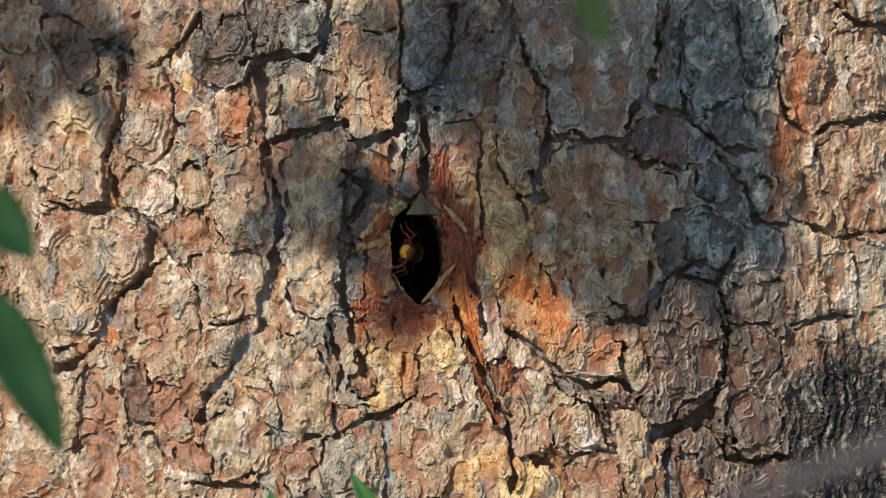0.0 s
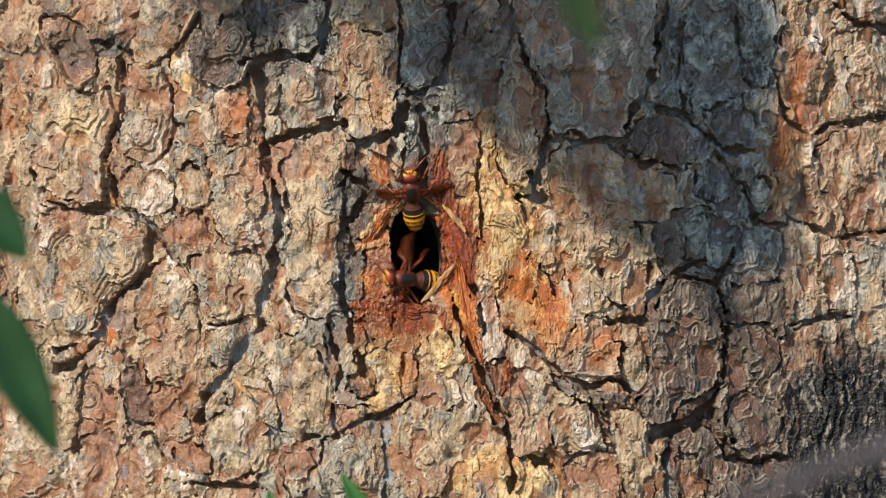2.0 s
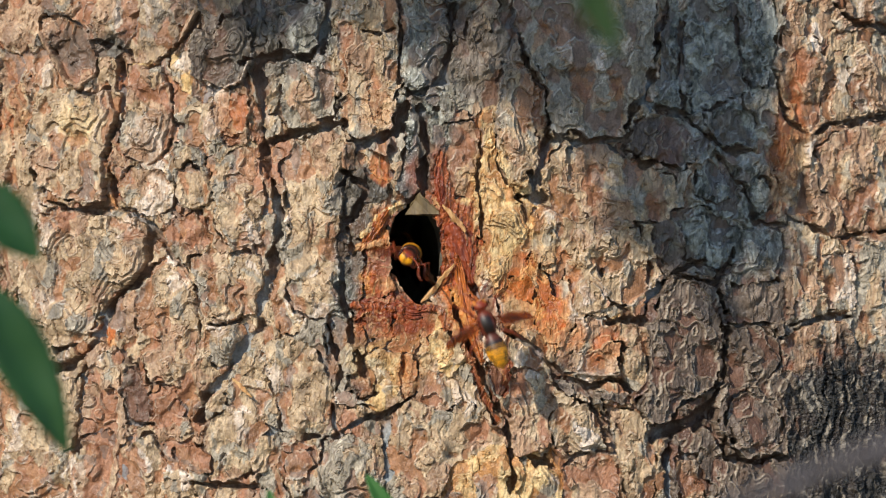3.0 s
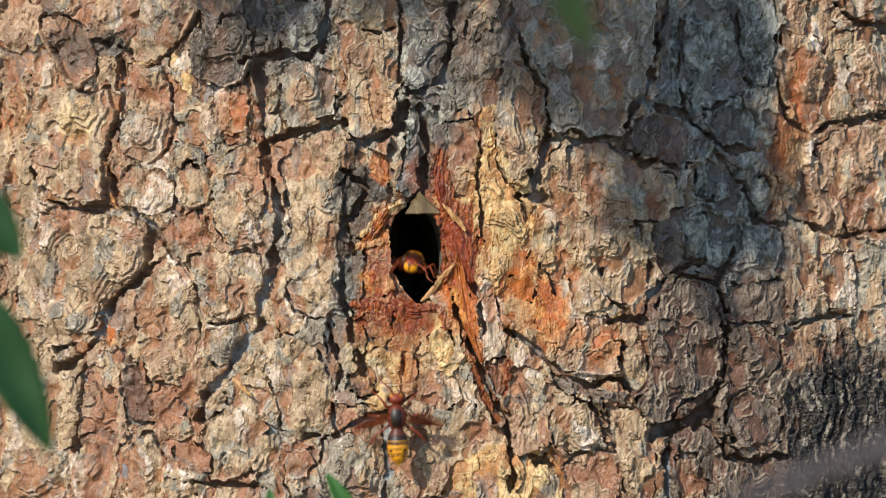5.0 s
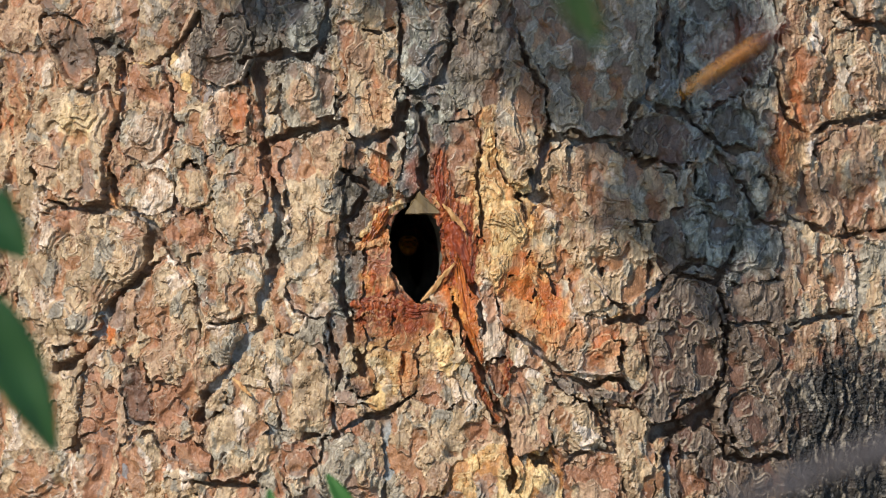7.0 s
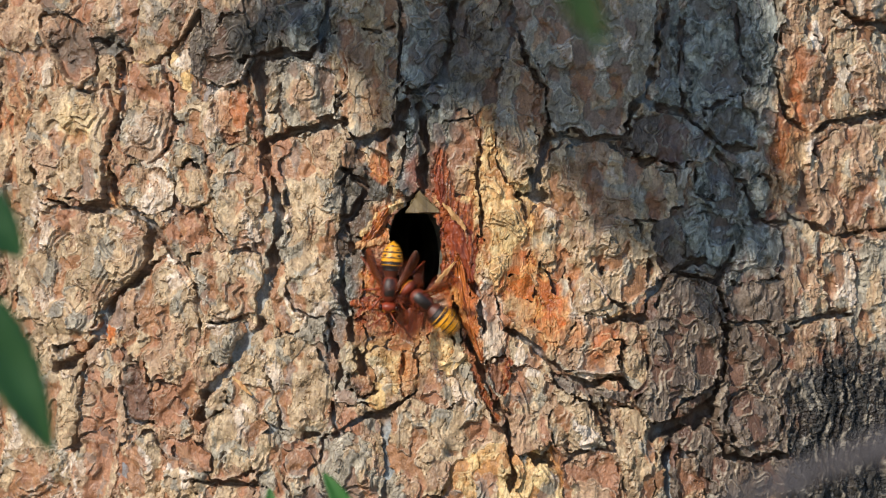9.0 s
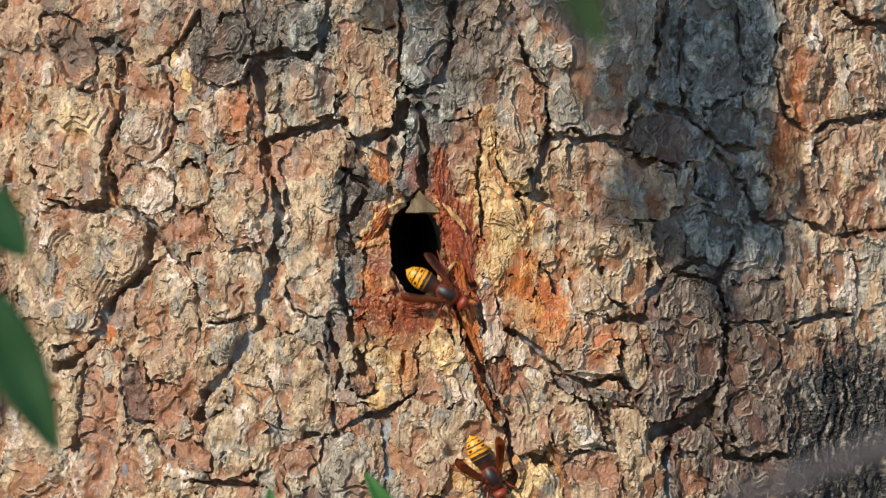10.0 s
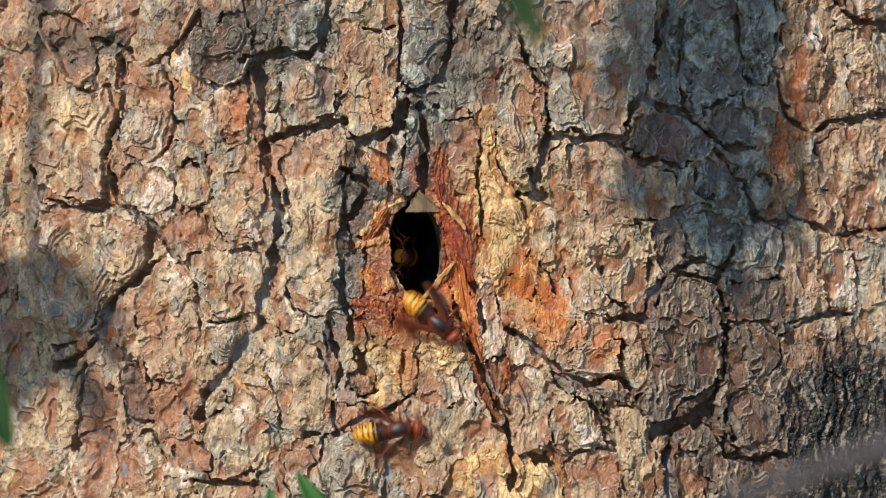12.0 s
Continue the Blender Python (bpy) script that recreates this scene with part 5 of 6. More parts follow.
strip(((2.3, 9.5, 5.4), (5, 5.2, 10.1), (7.2, -0.7, 9.4), (8.8, -6.7, 6.1), (9.7, -11.5, 2.9)), FACE_WOOD, "dark rust red face of torn wood beside the hole", -0.9, 0.7, 2)
strip(((4, -0.2, 1.1), (5, -5.2, 2.9), (6.3, -13.3, 4.7), (8.3, -23.2, 4.5), (11.2, -31.9, 2.5), (13, -36.7, 0.9)), RESIN_WOOD, "glossy orange strip of resinous wood", -0.8, 1.3, 3)
strip(((17.3, -34.4, 7.2), (17.7, -39.4, 7.6), (17.3, -44.8, 4.7), (16.6, -48.8, 1.4)), BROWN_WOOD, "smooth brown patch of bared wood", -0.6, 0.7, 5)
strip(((-1.6, 27.2, 1.8), (-1.4, 22.7, 4), (-0.7, 17.3, 4), (0.4, 13.1, 1.8)), FACE_WOOD, "rust red strip of torn wood over the hole", -0.2, 0.8, 6)
strip(((-27.4, -16.9, 1.8), (-22.3, -16.6, 4.7), (-15.1, -18.7, 6.1), (-8.8, -20, 4.7), (-3.4, -18.7, 1.8)), FACE_WOOD, "rust red fibres of torn wood under the hole", -0.9, 0.9, 7)
strip(((-27.4, -0.7, 1.1), (-24.2, 2.9, 3.6), (-20.9, 8.3, 4), (-16.9, 13.7, 1.8)), RESIN_WOOD, "orange torn wood fibre beside the hole", -0.6, 0.9, 8)

def lintel():
    """The pale wedge of wood over the hole: a pointed block with a level lower edge."""
    bm = bmesh.new()
    flat = ((-12.2, 11.2), (-1.1, 11.2), (-2.5, 13.5), (-7.5, 18.5), (-10, 14.6))
    front = [bm.verts.new(place(np.array(s), np.array(z), np.array((-0.6, -0.3, -0.4, -1.0, -0.8)[k]))) for k, (s, z) in enumerate(flat)]
    rear = [bm.verts.new(place(np.array(s), np.array(z), np.array(-7.0))) for s, z in flat]
    bm.faces.new(front)
    for k in range(5):
        bm.faces.new((front[k], rear[k], rear[(k + 1) % 5], front[(k + 1) % 5]))
    bmesh.ops.recalc_face_normals(bm, faces=bm.faces)
    bmesh.ops.subdivide_edges(bm, edges=list(bm.edges), cuts=7, use_grid_fill=True)
    for v in bm.verts:
        v.co += 0.0007 * noise.noise_vector(v.co * 500) + Vector((0, 0.0006 * noise.noise(Vector((v.co.x * 1800, 0, v.co.z * 300))), 0))
    return part("wood_wedge", bm, WEDGE_WOOD, tree, "olive brown wedge of wood over the hole")


lintel()

# ---- ground far below ----


def ground():
    n = 60
    bm = bmesh.new()
    bmesh.ops.create_grid(bm, x_segments=n, y_segments=n, size=1.0)
    for v in bm.verts:
        v.co = Vector((math.copysign(abs(v.co.x) ** 3, v.co.x) * 600, math.copysign(abs(v.co.y) ** 3, v.co.y) * 600, 0))
        v.co.z = 0.06 * noise.noise(v.co * 0.8) if v.co.length < 20 else 0.0
    return tagged(part("ground", bm, SOIL), "brown forest floor with moss", kind="structure")


ground()

# ---- leaves and twigs before the trunk ----


def leaf_mesh(length, width, curl=0.15, seed=0):
    """A lance-shaped leaf from its stalk at the origin along +y, folded along the midrib, with a little thickness."""
    n, m = 18, 6
    bm = bmesh.new()
    layers = []
    for side in (0.0, -0.0004):
        grid = []
        for i in range(n + 1):
            t = i / n
            half = 0.5 * width * math.sin(math.pi * t ** 0.8) ** 0.85 + 0.0004
            half *= 1 + 0.05 * math.sin(t * 60)
            row = []
            for j in range(m + 1):
                u = 2 * j / m - 1
                z = abs(u) * half * 0.35 - curl * length * t * t + 0.02 * length * noise.noise((t * 3, u, seed))
                row.append(bm.verts.new((u * half, t * length, z + side)))
            grid.append(row)
        layers.append(grid)
    for side, grid in enumerate(layers):
        for i in range(n):
            for j in range(m):
                f = (grid[i][j], grid[i][j + 1], grid[i + 1][j + 1], grid[i + 1][j])
                bm.faces.new(f if side == 0 else f[::-1])
    a, b = layers
    for i in range(n):
        for j in (0, m):
            bm.faces.new((a[i][j], a[i + 1][j], b[i + 1][j], b[i][j]))
    bmesh.ops.recalc_face_normals(bm, faces=bm.faces)
    for f in bm.faces:
        f.smooth = True
    me = bpy.data.meshes.new("leaf")
    bm.to_mesh(me)
    bm.free()
    return me


def rod(points, radii, sides=8):
    """A round, tapering rod through points."""
    bm = bmesh.new()
    rings = []
    for k, p in enumerate(points):
        p = Vector(p)
        d = (Vector(points[min(k + 1, len(points) - 1)]) - Vector(points[max(k - 1, 0)])).normalized()
        a = d.orthogonal().normalized()
        b = d.cross(a)
        if rings:
            ref = rings[-1][0].co - Vector(points[k - 1])
            a = (ref - d * ref.dot(d)).normalized()
            b = d.cross(a)
        rings.append([bm.verts.new(p + radii[k] * (math.cos(2 * math.pi * j / sides) * a + math.sin(2 * math.pi * j / sides) * b)) for j in range(sides)])
    for r, q in zip(rings, rings[1:]):
        for j in range(sides):
            bm.faces.new((r[j], r[(j + 1) % sides], q[(j + 1) % sides], q[j]))
    bm.faces.new(rings[0][::-1])
    bm.faces.new(rings[-1])
    for f in bm.faces:
        f.smooth = True
    return bm


def aim(root, tip, face=(0, -1, 0)):
    """The pose of a leaf with its stalk at root and its tip towards tip, its upper side to face."""
    y = (Vector(tip) - Vector(root)).normalized()
    z = Vector(face)
    z = (z - y * z.dot(y)).normalized()
    x = y.cross(z)
    return Matrix((x, y, z)).transposed().to_4x4(), Vector(root)


def leafy(name, label, stem, leaves, base, material=None):
    """A twig with leaves; each leaf: root, tip, width."""
    holder = tagged(new(name), label, name.replace("_", " "))
    holder.location = base
    off = Vector(base)
    part("stem", rod([Vector(p) - off for p in stem], [0.0045 - 0.0037 * k / (len(stem) - 1) for k in range(len(stem))]), TWIG, holder)
    for k, (root, tip, width) in enumerate(leaves):
        turn, at = aim(root, tip, (0.25, -1, 0.35))
        ob = part("leaf", leaf_mesh((Vector(tip) - Vector(root)).length, width, 0.06, k), material or LEAF, holder)
        ob.matrix_basis = Matrix.Translation(at - off) @ turn
    return holder


side_twig = leafy("sapling", "slender sapling with long green leaves beside the trunk", ((-0.34, -0.40, -0.02), (-0.33, -0.40, 0.7), (-0.29, -0.395, 1.25), (-0.20, -0.393, 1.62), (-0.1231, -0.3930, 1.6151), (-0.1149, -0.3930, 1.6001), (-0.1122, -0.3930, 1.5892)),
                  (((-0.1129, -0.3930, 1.5920), (-0.0915, -0.3930, 1.5511), 0.0138), ((-0.1163, -0.3930, 1.6151), (-0.0988, -0.3930, 1.5981), 0.0135)), (-0.34, -0.40, 0.0))
top_twig = leafy("leafy_twig", "thin twig with a green leaf hanging from the trunk", ((-0.02, 0.02, 2.05), (0.0, -0.15, 2.06), (0.016, -0.42, 1.90), (0.0204, -0.6000, 1.6679), (0.0233, -0.6000, 1.6566)),
                 (((0.0233, -0.6000, 1.6566), (0.0321, -0.6000, 1.6399), 0.0065),), (-0.02, 0.02, 2.05), OLIVE_LEAF)
low_twig = leafy("sapling", "young sapling with a pointed green leaf before the trunk", ((0.02, -0.22, -0.02), (0.01, -0.20, 0.6), (-0.0070, -0.1930, 1.4639), (-0.0125, -0.1930, 1.5098), (-0.0149, -0.1930, 1.5178)),
                 (((-0.0166, -0.1530, 1.5151), (-0.0277, -0.1530, 1.5353), 0.0058),), (0.02, -0.22, 0.0), YOUNG_LEAF)
leafy("sapling", "young sapling with a pointed yellowish leaf tip before the trunk", ((-0.08, -0.20, -0.02), (-0.08, -0.20, 0.6), (-0.0492, -0.1630, 1.4610), (-0.0476, -0.1630, 1.5079), (-0.0479, -0.1630, 1.5128)),
                 (((-0.0479, -0.1630, 1.5125), (-0.0495, -0.1630, 1.5312), 0.0050),), (-0.08, -0.20, 0.0), YOUNG_LEAF)

bare = tagged(new("bare_sapling"), "grey brown bare sapling leaning before the trunk", "sapling")
bare.location = (0.35, -0.75, 0.0)
part("stem", rod([Vector(p) - bare.location for p in ((0.35, -0.75, -0.02), (0.33, -0.74, 0.7), (0.25, -0.72, 1.35), (0.1121, -0.7130, 1.5750))], [0.008, 0.0065, 0.005, 0.0035], 10), TWIG, bare)
part("twig", rod([Vector(p) - bare.location for p in ((0.1121, -0.7130, 1.5750), (0.0920, -0.7130, 1.5698), (0.0779, -0.7130, 1.5644), (0.0659, -0.7130, 1.5601), (0.0548, -0.7130, 1.5559), (0.0468, -0.7130, 1.5509))], [0.0034, 0.0026, 0.0023, 0.002, 0.0017, 0.0012], 10), TWIG, bare)

# ---- branches that shade the trunk from the sun's side ----


def shade_branch(label, spots, away, seed, count):
    """A leafy branch between the sun and the trunk; spots: where on the trunk its shade falls (s, z, width, height in mm)."""
    rng = random.Random(seed)
    holder = tagged(new("leafy_branch"), label, "branch")
    first = Vector(place(np.array(spots[0][0]), np.array(spots[0][1]), np.array(0.0)))
    base = first + TO_SUN * away
    holder.location = base
    kinds = [leaf_mesh(0.028, 0.014, 0.1, 11), leaf_mesh(0.024, 0.012, 0.2, 12), leaf_mesh(0.032, 0.014, 0.15, 13)]
    part("stem", rod([Vector((0.0, 0.1, LEVEL + 1.9)) - base, Vector((-0.3, -0.35, LEVEL + 1.6)) - base, Vector((0.02, 0.03, 0.25)), Vector((0.01, 0.01, 0.08)), Vector((0, 0, 0))], [0.02, 0.012, 0.006, 0.003, 0.002]), TWIG, holder)
    total = sum(w * h for _, _, w, h in spots)
    for s, z, w, h in spots:
        mid = Vector(place(np.array(s), np.array(z), np.array(0.0))) + TO_SUN * away - base
        for _ in range(max(1, round(count * w * h / total))):
            a, r = rng.uniform(0, 2 * math.pi), math.sqrt(rng.random())
            spot = Vector((math.cos(a) * r * w / 1000, 0, math.sin(a) * r * h / 1000))
            spot = spot - TO_SUN * spot.dot(TO_SUN) + TO_SUN * rng.uniform(-0.12, 0.12)
            ob = part("leaf", rng.choice(kinds), LEAF, holder)
            ob.matrix_basis = Matrix.Translation(mid + spot) @ Euler([rng.uniform(-0.7, 0.7) for _ in range(2)] + [rng.uniform(0, 6.28)]).to_matrix().to_4x4() @ pose(0, -0.02, 0, 40)
    return holder


shade_right = shade_branch("dense leafy branch shading the bark", ((74.6, 67.1, 13, 20), (78.3, 36.3, 11, 20), (79.7, 7.4, 10, 14), (79.3, -12.5, 6, 6)), 0.95, 3, 138)
shade_mid = shade_branch("dense leafy branch shading the bark", ((40.7, 70.4, 14, 22), (48, 46.1, 13, 14), (60, 30, 10, 11), (46, 98, 18, 16)), 0.9, 4, 235)
shade_top = shade_branch("leafy branch tip shading the bark at times", ((8, 63, 17, 17), (20.8, 42, 10, 20), (-8, -4, 15, 17), (-42, 12, 13, 16)), 1.0, 5, 98)
shade_tip = shade_branch("thin leafy branch tip shading the bark at times", ((-58, 77, 19, 13),), 0.9, 8, 24)
shade_side = shade_branch("leafy branch tip shading the bark at times", ((-131, 57, 16, 22),), 0.9, 6, 32)

# ---- hornets ----


def shell(profile, flat=1.0, sides=20, colour=None, droop=0.0):
    """A closed round body along y: rows of (y, radius) in mm; flat: height against width."""
    co, col = [], []
    for y, r in profile:
        for j in range(sides):
            a = 2 * math.pi * j / sides
            z = math.sin(a) * r * flat - droop * (y - profile[-1][0]) ** 2
            co.append((math.cos(a) * r / 1000, y / 1000, z / 1000))
            if colour:
                col.append(colour(y, a))
    n = len(profile)
    q = [(i * sides + j, i * sides + (j + 1) % sides, (i + 1) * sides + (j + 1) % sides, (i + 1) * sides + j) for i in range(n - 1) for j in range(sides)]
    return arrays_mesh("shell", np.array(co), np.array(q), np.array(col) if colour else None)


def oval(y0, y1, r, n=14, power=0.5, lean=0.0):
    """Rows of an egg-shaped profile."""
    rows = []
    for i in range(n + 1):
        t = i / n
        rows.append((y0 + (y1 - y0) * t, max(r * (math.sin(math.pi * t) ** power) * (1 + lean * (t - 0.5)), 0.02)))
    return rows


YELLOW, BLACK, BROWN = np.array((0.84, 0.36, 0.012)), np.array((0.018, 0.010, 0.008)), np.array((0.10, 0.025, 0.012))


def gaster_colour(y, a):
    """Rings of a hornet's hind body: first ring dark with a thin yellow edge, then yellow with black waves and dots."""
    t = (-y - 0.9) / 12.0
    top = math.sin(a)
    if t < 0.2:
        return BROWN
    if t < 0.34:
        return BLACK
    if t < 0.375:
        return YELLOW
    ring = (t - 0.375) / 0.625 * 4
    k, f = int(ring), ring - int(ring)
    wave = (0.42 if k == 0 else 0.22 - 0.04 * k) + 0.20 * max(0.0, 1 - abs(a - math.pi / 2) / 0.35)
    if f < wave and k < 4:
        return BLACK
    side = abs(abs(a - math.pi / 2) - 0.75)
    if k in (1, 2) and side < 0.2 and 0.3 < f < 0.62:
        return BLACK
    return YELLOW if top > -0.6 else YELLOW * 0.8 + BROWN * 0.2


def head_colour(y, a):
    return YELLOW if y > 9.3 and math.sin(a) < 0.85 else np.array((0.23, 0.032, 0.01))


def thorax_colour(y, a):
    d = abs(a - math.pi / 2)
    if d < 0.75 and -0.5 < y < 5.2:
        return np.array((0.014, 0.007, 0.005))
    return np.array((0.15, 0.026, 0.010))


def wing_mesh(length, width, side):
    """A long thin wing from its joint along -y, slightly cupped, 0.06 mm thick."""
    n, m = 14, 4
    layers = []
    bm = bmesh.new()
    for low in (0.0, -0.06):
        grid = []
        for i in range(n + 1):
            t = i / n
            w = width * (0.12 + 0.88 * math.sin(math.pi * min(t * 0.62 + 0.02, 1)) ** 1.2) * (1 if t < 0.85 else math.sqrt(max(1 - ((t - 0.85) / 0.16) ** 2, 0.02)))
            grid.append([bm.verts.new(Vector((side * ((j / m) * w - 0.25 * w), -t * length, low + 0.35 * math.sin(math.pi * j / m) + 0.4 * t * t)) / 1000) for j in range(m + 1)])
        layers.append(grid)
    for low_side, grid in enumerate(layers):
        for i in range(n):
            for j in range(m):
                f = (grid[i][j], grid[i][j + 1], grid[i + 1][j + 1], grid[i + 1][j])
                bm.faces.new(f if low_side else f[::-1])
    for f in bm.faces:
        f.smooth = True
    me = bpy.data.meshes.new("wing")
    bm.to_mesh(me)
    bm.free()
    return me


def mm(*points):
    return [Vector(p) / 1000 for p in points]


WINGS = {(kind, side): wing_mesh(*((15.0, 3.0) if kind == "fore" else (10.5, 2.6)), side) for kind in ("fore", "hind") for side in (-1, 1)}


def wing_pose(kind, side, spread, flap=0.0):
    """Where a wing joins the thorax: spread from straight back, flap up or down, in degrees."""
    at = (side * 1.9, 3.6, 2.2) if kind == "fore" else (side * 1.9, 1.6, 1.9)
    return Matrix.Translation(Vector(at) / 1000) @ pose(0, 0, 0, 0, -side * flap, 0) @ pose(0, 0, 0, 4, side * 12, side * spread)


def hornet(name="hornet"):
    """A European hornet, 22 mm long: head along +y, back along +z, feet 3.5 mm below the middle."""
    body = tagged(new(name), "large hornet with yellow black-banded abdomen and amber wings", "insect", "hornets at the nest hole")
    profile = [(-0.9 - 12.0 * t, max(3.4 * math.sin(math.pi * min(t * 0.88 + 0.09, 1.0)) ** 0.72 * (1 if t < 0.85 else 1 - ((t - 0.85) / 0.15) ** 2.0) + 0.22 * (math.sin(t * 6 * 2 * math.pi) > 0.8), 0.05)) for t in np.linspace(0, 1, 49)]
    part("abdomen", shell(profile, 0.88, 40, gaster_colour), RINGS, body, "yellow abdomen with black bands and dots")
    part("thorax", shell(oval(-2.2, 7.0, 3.05, 16, 0.5), 0.92, 24, thorax_colour), RINGS, body, "dark brown thorax")
    head = part("head", shell(oval(6.5, 10.0, 2.75, 16, 0.42, 0.0), 0.82, 24, head_colour), RINGS, body, "rust red head with yellow face")
    for side in (-1, 1):
        eye = bmesh.new()
        bmesh.ops.create_uvsphere(eye, u_segments=12, v_segments=8, radius=0.0011)
        bmesh.ops.transform(eye, matrix=Matrix.Translation(Vector((side * 2.45, 8.4, 0.4)) / 1000) @ Matrix.Diagonal((0.6, 1.0, 1.4, 1)), verts=eye.verts)
        part("eye", eye, EYE_SHELL, head)
        part("antenna", rod(mm((side * 0.7, 9.7, 0.7), (side * 1.8, 11.6, 1.4), (side * 3.4, 13.2, 1.2), (side * 5.0, 14.4, 0.2), (side * 6.0, 14.8, -0.8)), [0.00022, 0.00026, 0.00027, 0.00026, 0.00018], 6), RUST, head)
        for kind in ("fore", "hind"):
            w = part("wing", WINGS[kind, side], WING, body)
            w["kind_of_wing"], w["side"] = kind, side
            w.matrix_basis = wing_pose(kind, side, 22 if kind == "fore" else 29)
        for y0, reach, ahead in ((4.8, 6.0, 4.6), (2.6, 7.6, 0.6), (0.8, 8.4, -6.0)):
            part("leg", rod(mm((side * 1.6, y0, -1.6), (side * 3.4, y0 + 0.25 * ahead, -1.8), (side * (reach - 1.8), y0 + 0.6 * ahead, 0.4), (side * reach, y0 + ahead, -2.8), (side * (reach + 1.9), y0 + 1.35 * ahead, -3.6)), [0.00045, 0.00048, 0.00042, 0.00028, 0.00017], 6), RUST, body)
    return body


def at_trunk(s, z, lift, heading, pitch=0.0, roll=0.0):
    """The pose of a hornet at a place on the trunk: heading from straight up, clockwise; pitch: head away from the bark."""
    a, hd, p = s / RADIUS, radians(heading), radians(pitch)
    out, tang, up = Vector((math.sin(a), -math.cos(a), 0)), Vector((math.cos(a), math.sin(a), 0)), Vector((0, 0, 1))
    flat = math.sin(hd) * tang + math.cos(hd) * up
    y = math.cos(p) * flat + math.sin(p) * out
    zz = -math.sin(p) * flat + math.cos(p) * out
    m = Matrix((y.cross(zz), y, zz)).transposed().to_4x4() @ pose(0, 0, 0, 0, roll, 0)
    m.translation = Vector(place(np.array(s), np.array(z), np.array(lift)))
    return m


first = hornet()
hornets = [first] + [copy_thing(first, Matrix()) for _ in range(6)]

def motions():
    flights = [[] for _ in hornets]

    def go(which, seconds, s, z, lift, heading, pitch):
        """Where a hornet is at a time."""
        flights[which].append((seconds, s, z, lift, heading, pitch))

    go(0, 0.0, -11, -0.8, -9.9, -75, 83)
    go(0, 0.2, -9.6, 0.2, -8.9, -70, 83)
    go(0, 0.4, -12.5, 3.2, -8.9, -75, 83)
    go(0, 0.6, -13.3, 3.2, -8.9, -80, 83)
    go(0, 0.8, -12.8, 2.1, -8.9, -85, 83)
    go(0, 0.9, -13.7, 2.4, -8.9, -85, 83)
    go(0, 1.0, -10.5, 1.3, -8.9, -80, 83)
    go(0, 1.1, -7.8, -0.4, -7.9, -70, 83)
    go(0, 1.2, -10, 4.9, -7.9, -50, 83)
    go(0, 1.3, -8.8, 5.5, -6.9, -20, 83)
    go(0, 1.4, -7.7, 4.2, -1, -10, 45)
    go(0, 1.5, -11.5, 14.2, 4, -18, 34)
    go(0, 1.6, -8.8, 16, 4, -4, 34)
    go(0, 1.8, -8.4, 16, 4, -2, 34)
    go(0, 2.0, -9.7, 16.5, 4, -5, 34)
    go(0, 2.1, -2.1, 15.7, 28, 10, 10)
    go(0, 2.2, 20.1, 98.9, 60, 25, 20)
    go(0, 2.6, 82.3, 212.6, 200, 60, 0)
    go(0, 5.5, -71.5, 270.8, 300, -120, 0)
    go(0, 6.6, -296.5, -10.5, 120, 100, 0)
    go(0, 6.8, -163.1, -20.8, 80, 80, 0)
    go(0, 6.9, -36.5, -15.3, 40, 30, 0)
    go(0, 7.0, 85.3, 60.9, 40, 60, 0)
    go(0, 7.1, 178.6, 114, 60, 60, 0)
    go(0, 8.3, 183.7, -44.9, 100, -60, 0)
    go(0, 8.7, 37.9, -63.1, 40, -60, 0)
    go(0, 8.8, -3.4, -15.9, 7, -75, 0)
    go(0, 8.9, -7.5, -19.9, 5, -85, 0)
    go(0, 9.0, -4.8, -18.1, 6, -50, 0)
    go(0, 9.033, -5.7, -21.3, 9, 20, 0)
    go(0, 9.067, -6.4, -24.9, 10, 90, 0)
    go(0, 9.1, -7, -28.4, 9, 160, 0)
    go(0, 9.2, 2.9, -52.7, 6, 155, 0)
    go(0, 9.3, 14, -70.2, 3.6, 154, 0)
    go(0, 10.0, 14.3, -70.9, 3.6, 152, 0)
    go(0, 10.8, 14.3, -70.9, 3.6, 152, 0)
    go(0, 10.9, 14.3, -70.6, 3.6, 150, 0)
    go(0, 10.933, 12.7, -67.1, 5, 90, 0)
    go(0, 10.967, 11, -62.5, 5, 42, 0)
    go(0, 11.0, 10.3, -59.6, 4, 14, 0)
    go(0, 11.1, 5, -56.7, 4, -70, 0)
    go(0, 11.2, -14.6, -114.9, 50, -100, 0)
    go(0, 12.0, -77, -231.1, 200, -100, 0)
    go(1, 0.0, -34.9, 26.8, -90, 150, 20)
    go(1, 1.0, -15.6, 3.9, -60, 150, 40)
    go(1, 1.2, -8.6, -11.4, -12.9, 160, 83)
    go(1, 1.3, -7.3, -11.8, -10.9, 165, 83)
    go(1, 1.5, -3.4, -11.9, -7.9, 150, 83)
    go(1, 1.6, -7, -14.1, -6.9, 178, 83)
    go(1, 1.7, -10.8, -10.5, -7.9, 200, 83)
    go(1, 1.8, -8.7, -11, -7.9, 185, 83)
    go(1, 1.9, -10, -11.6, -6.9, 215, 83)
    go(1, 2.0, -10.1, -9.4, 0.5, 275, 32)
    go(1, 2.1, 30.1, -6, 35, 290, 0)
    go(1, 2.2, 174.6, 3.7, 90, 300, 0)
    go(1, 2.7, 189.3, -123.2, 200, 300, 0)
    go(1, 2.9, 54.9, -97.1, 60, 330, 0)
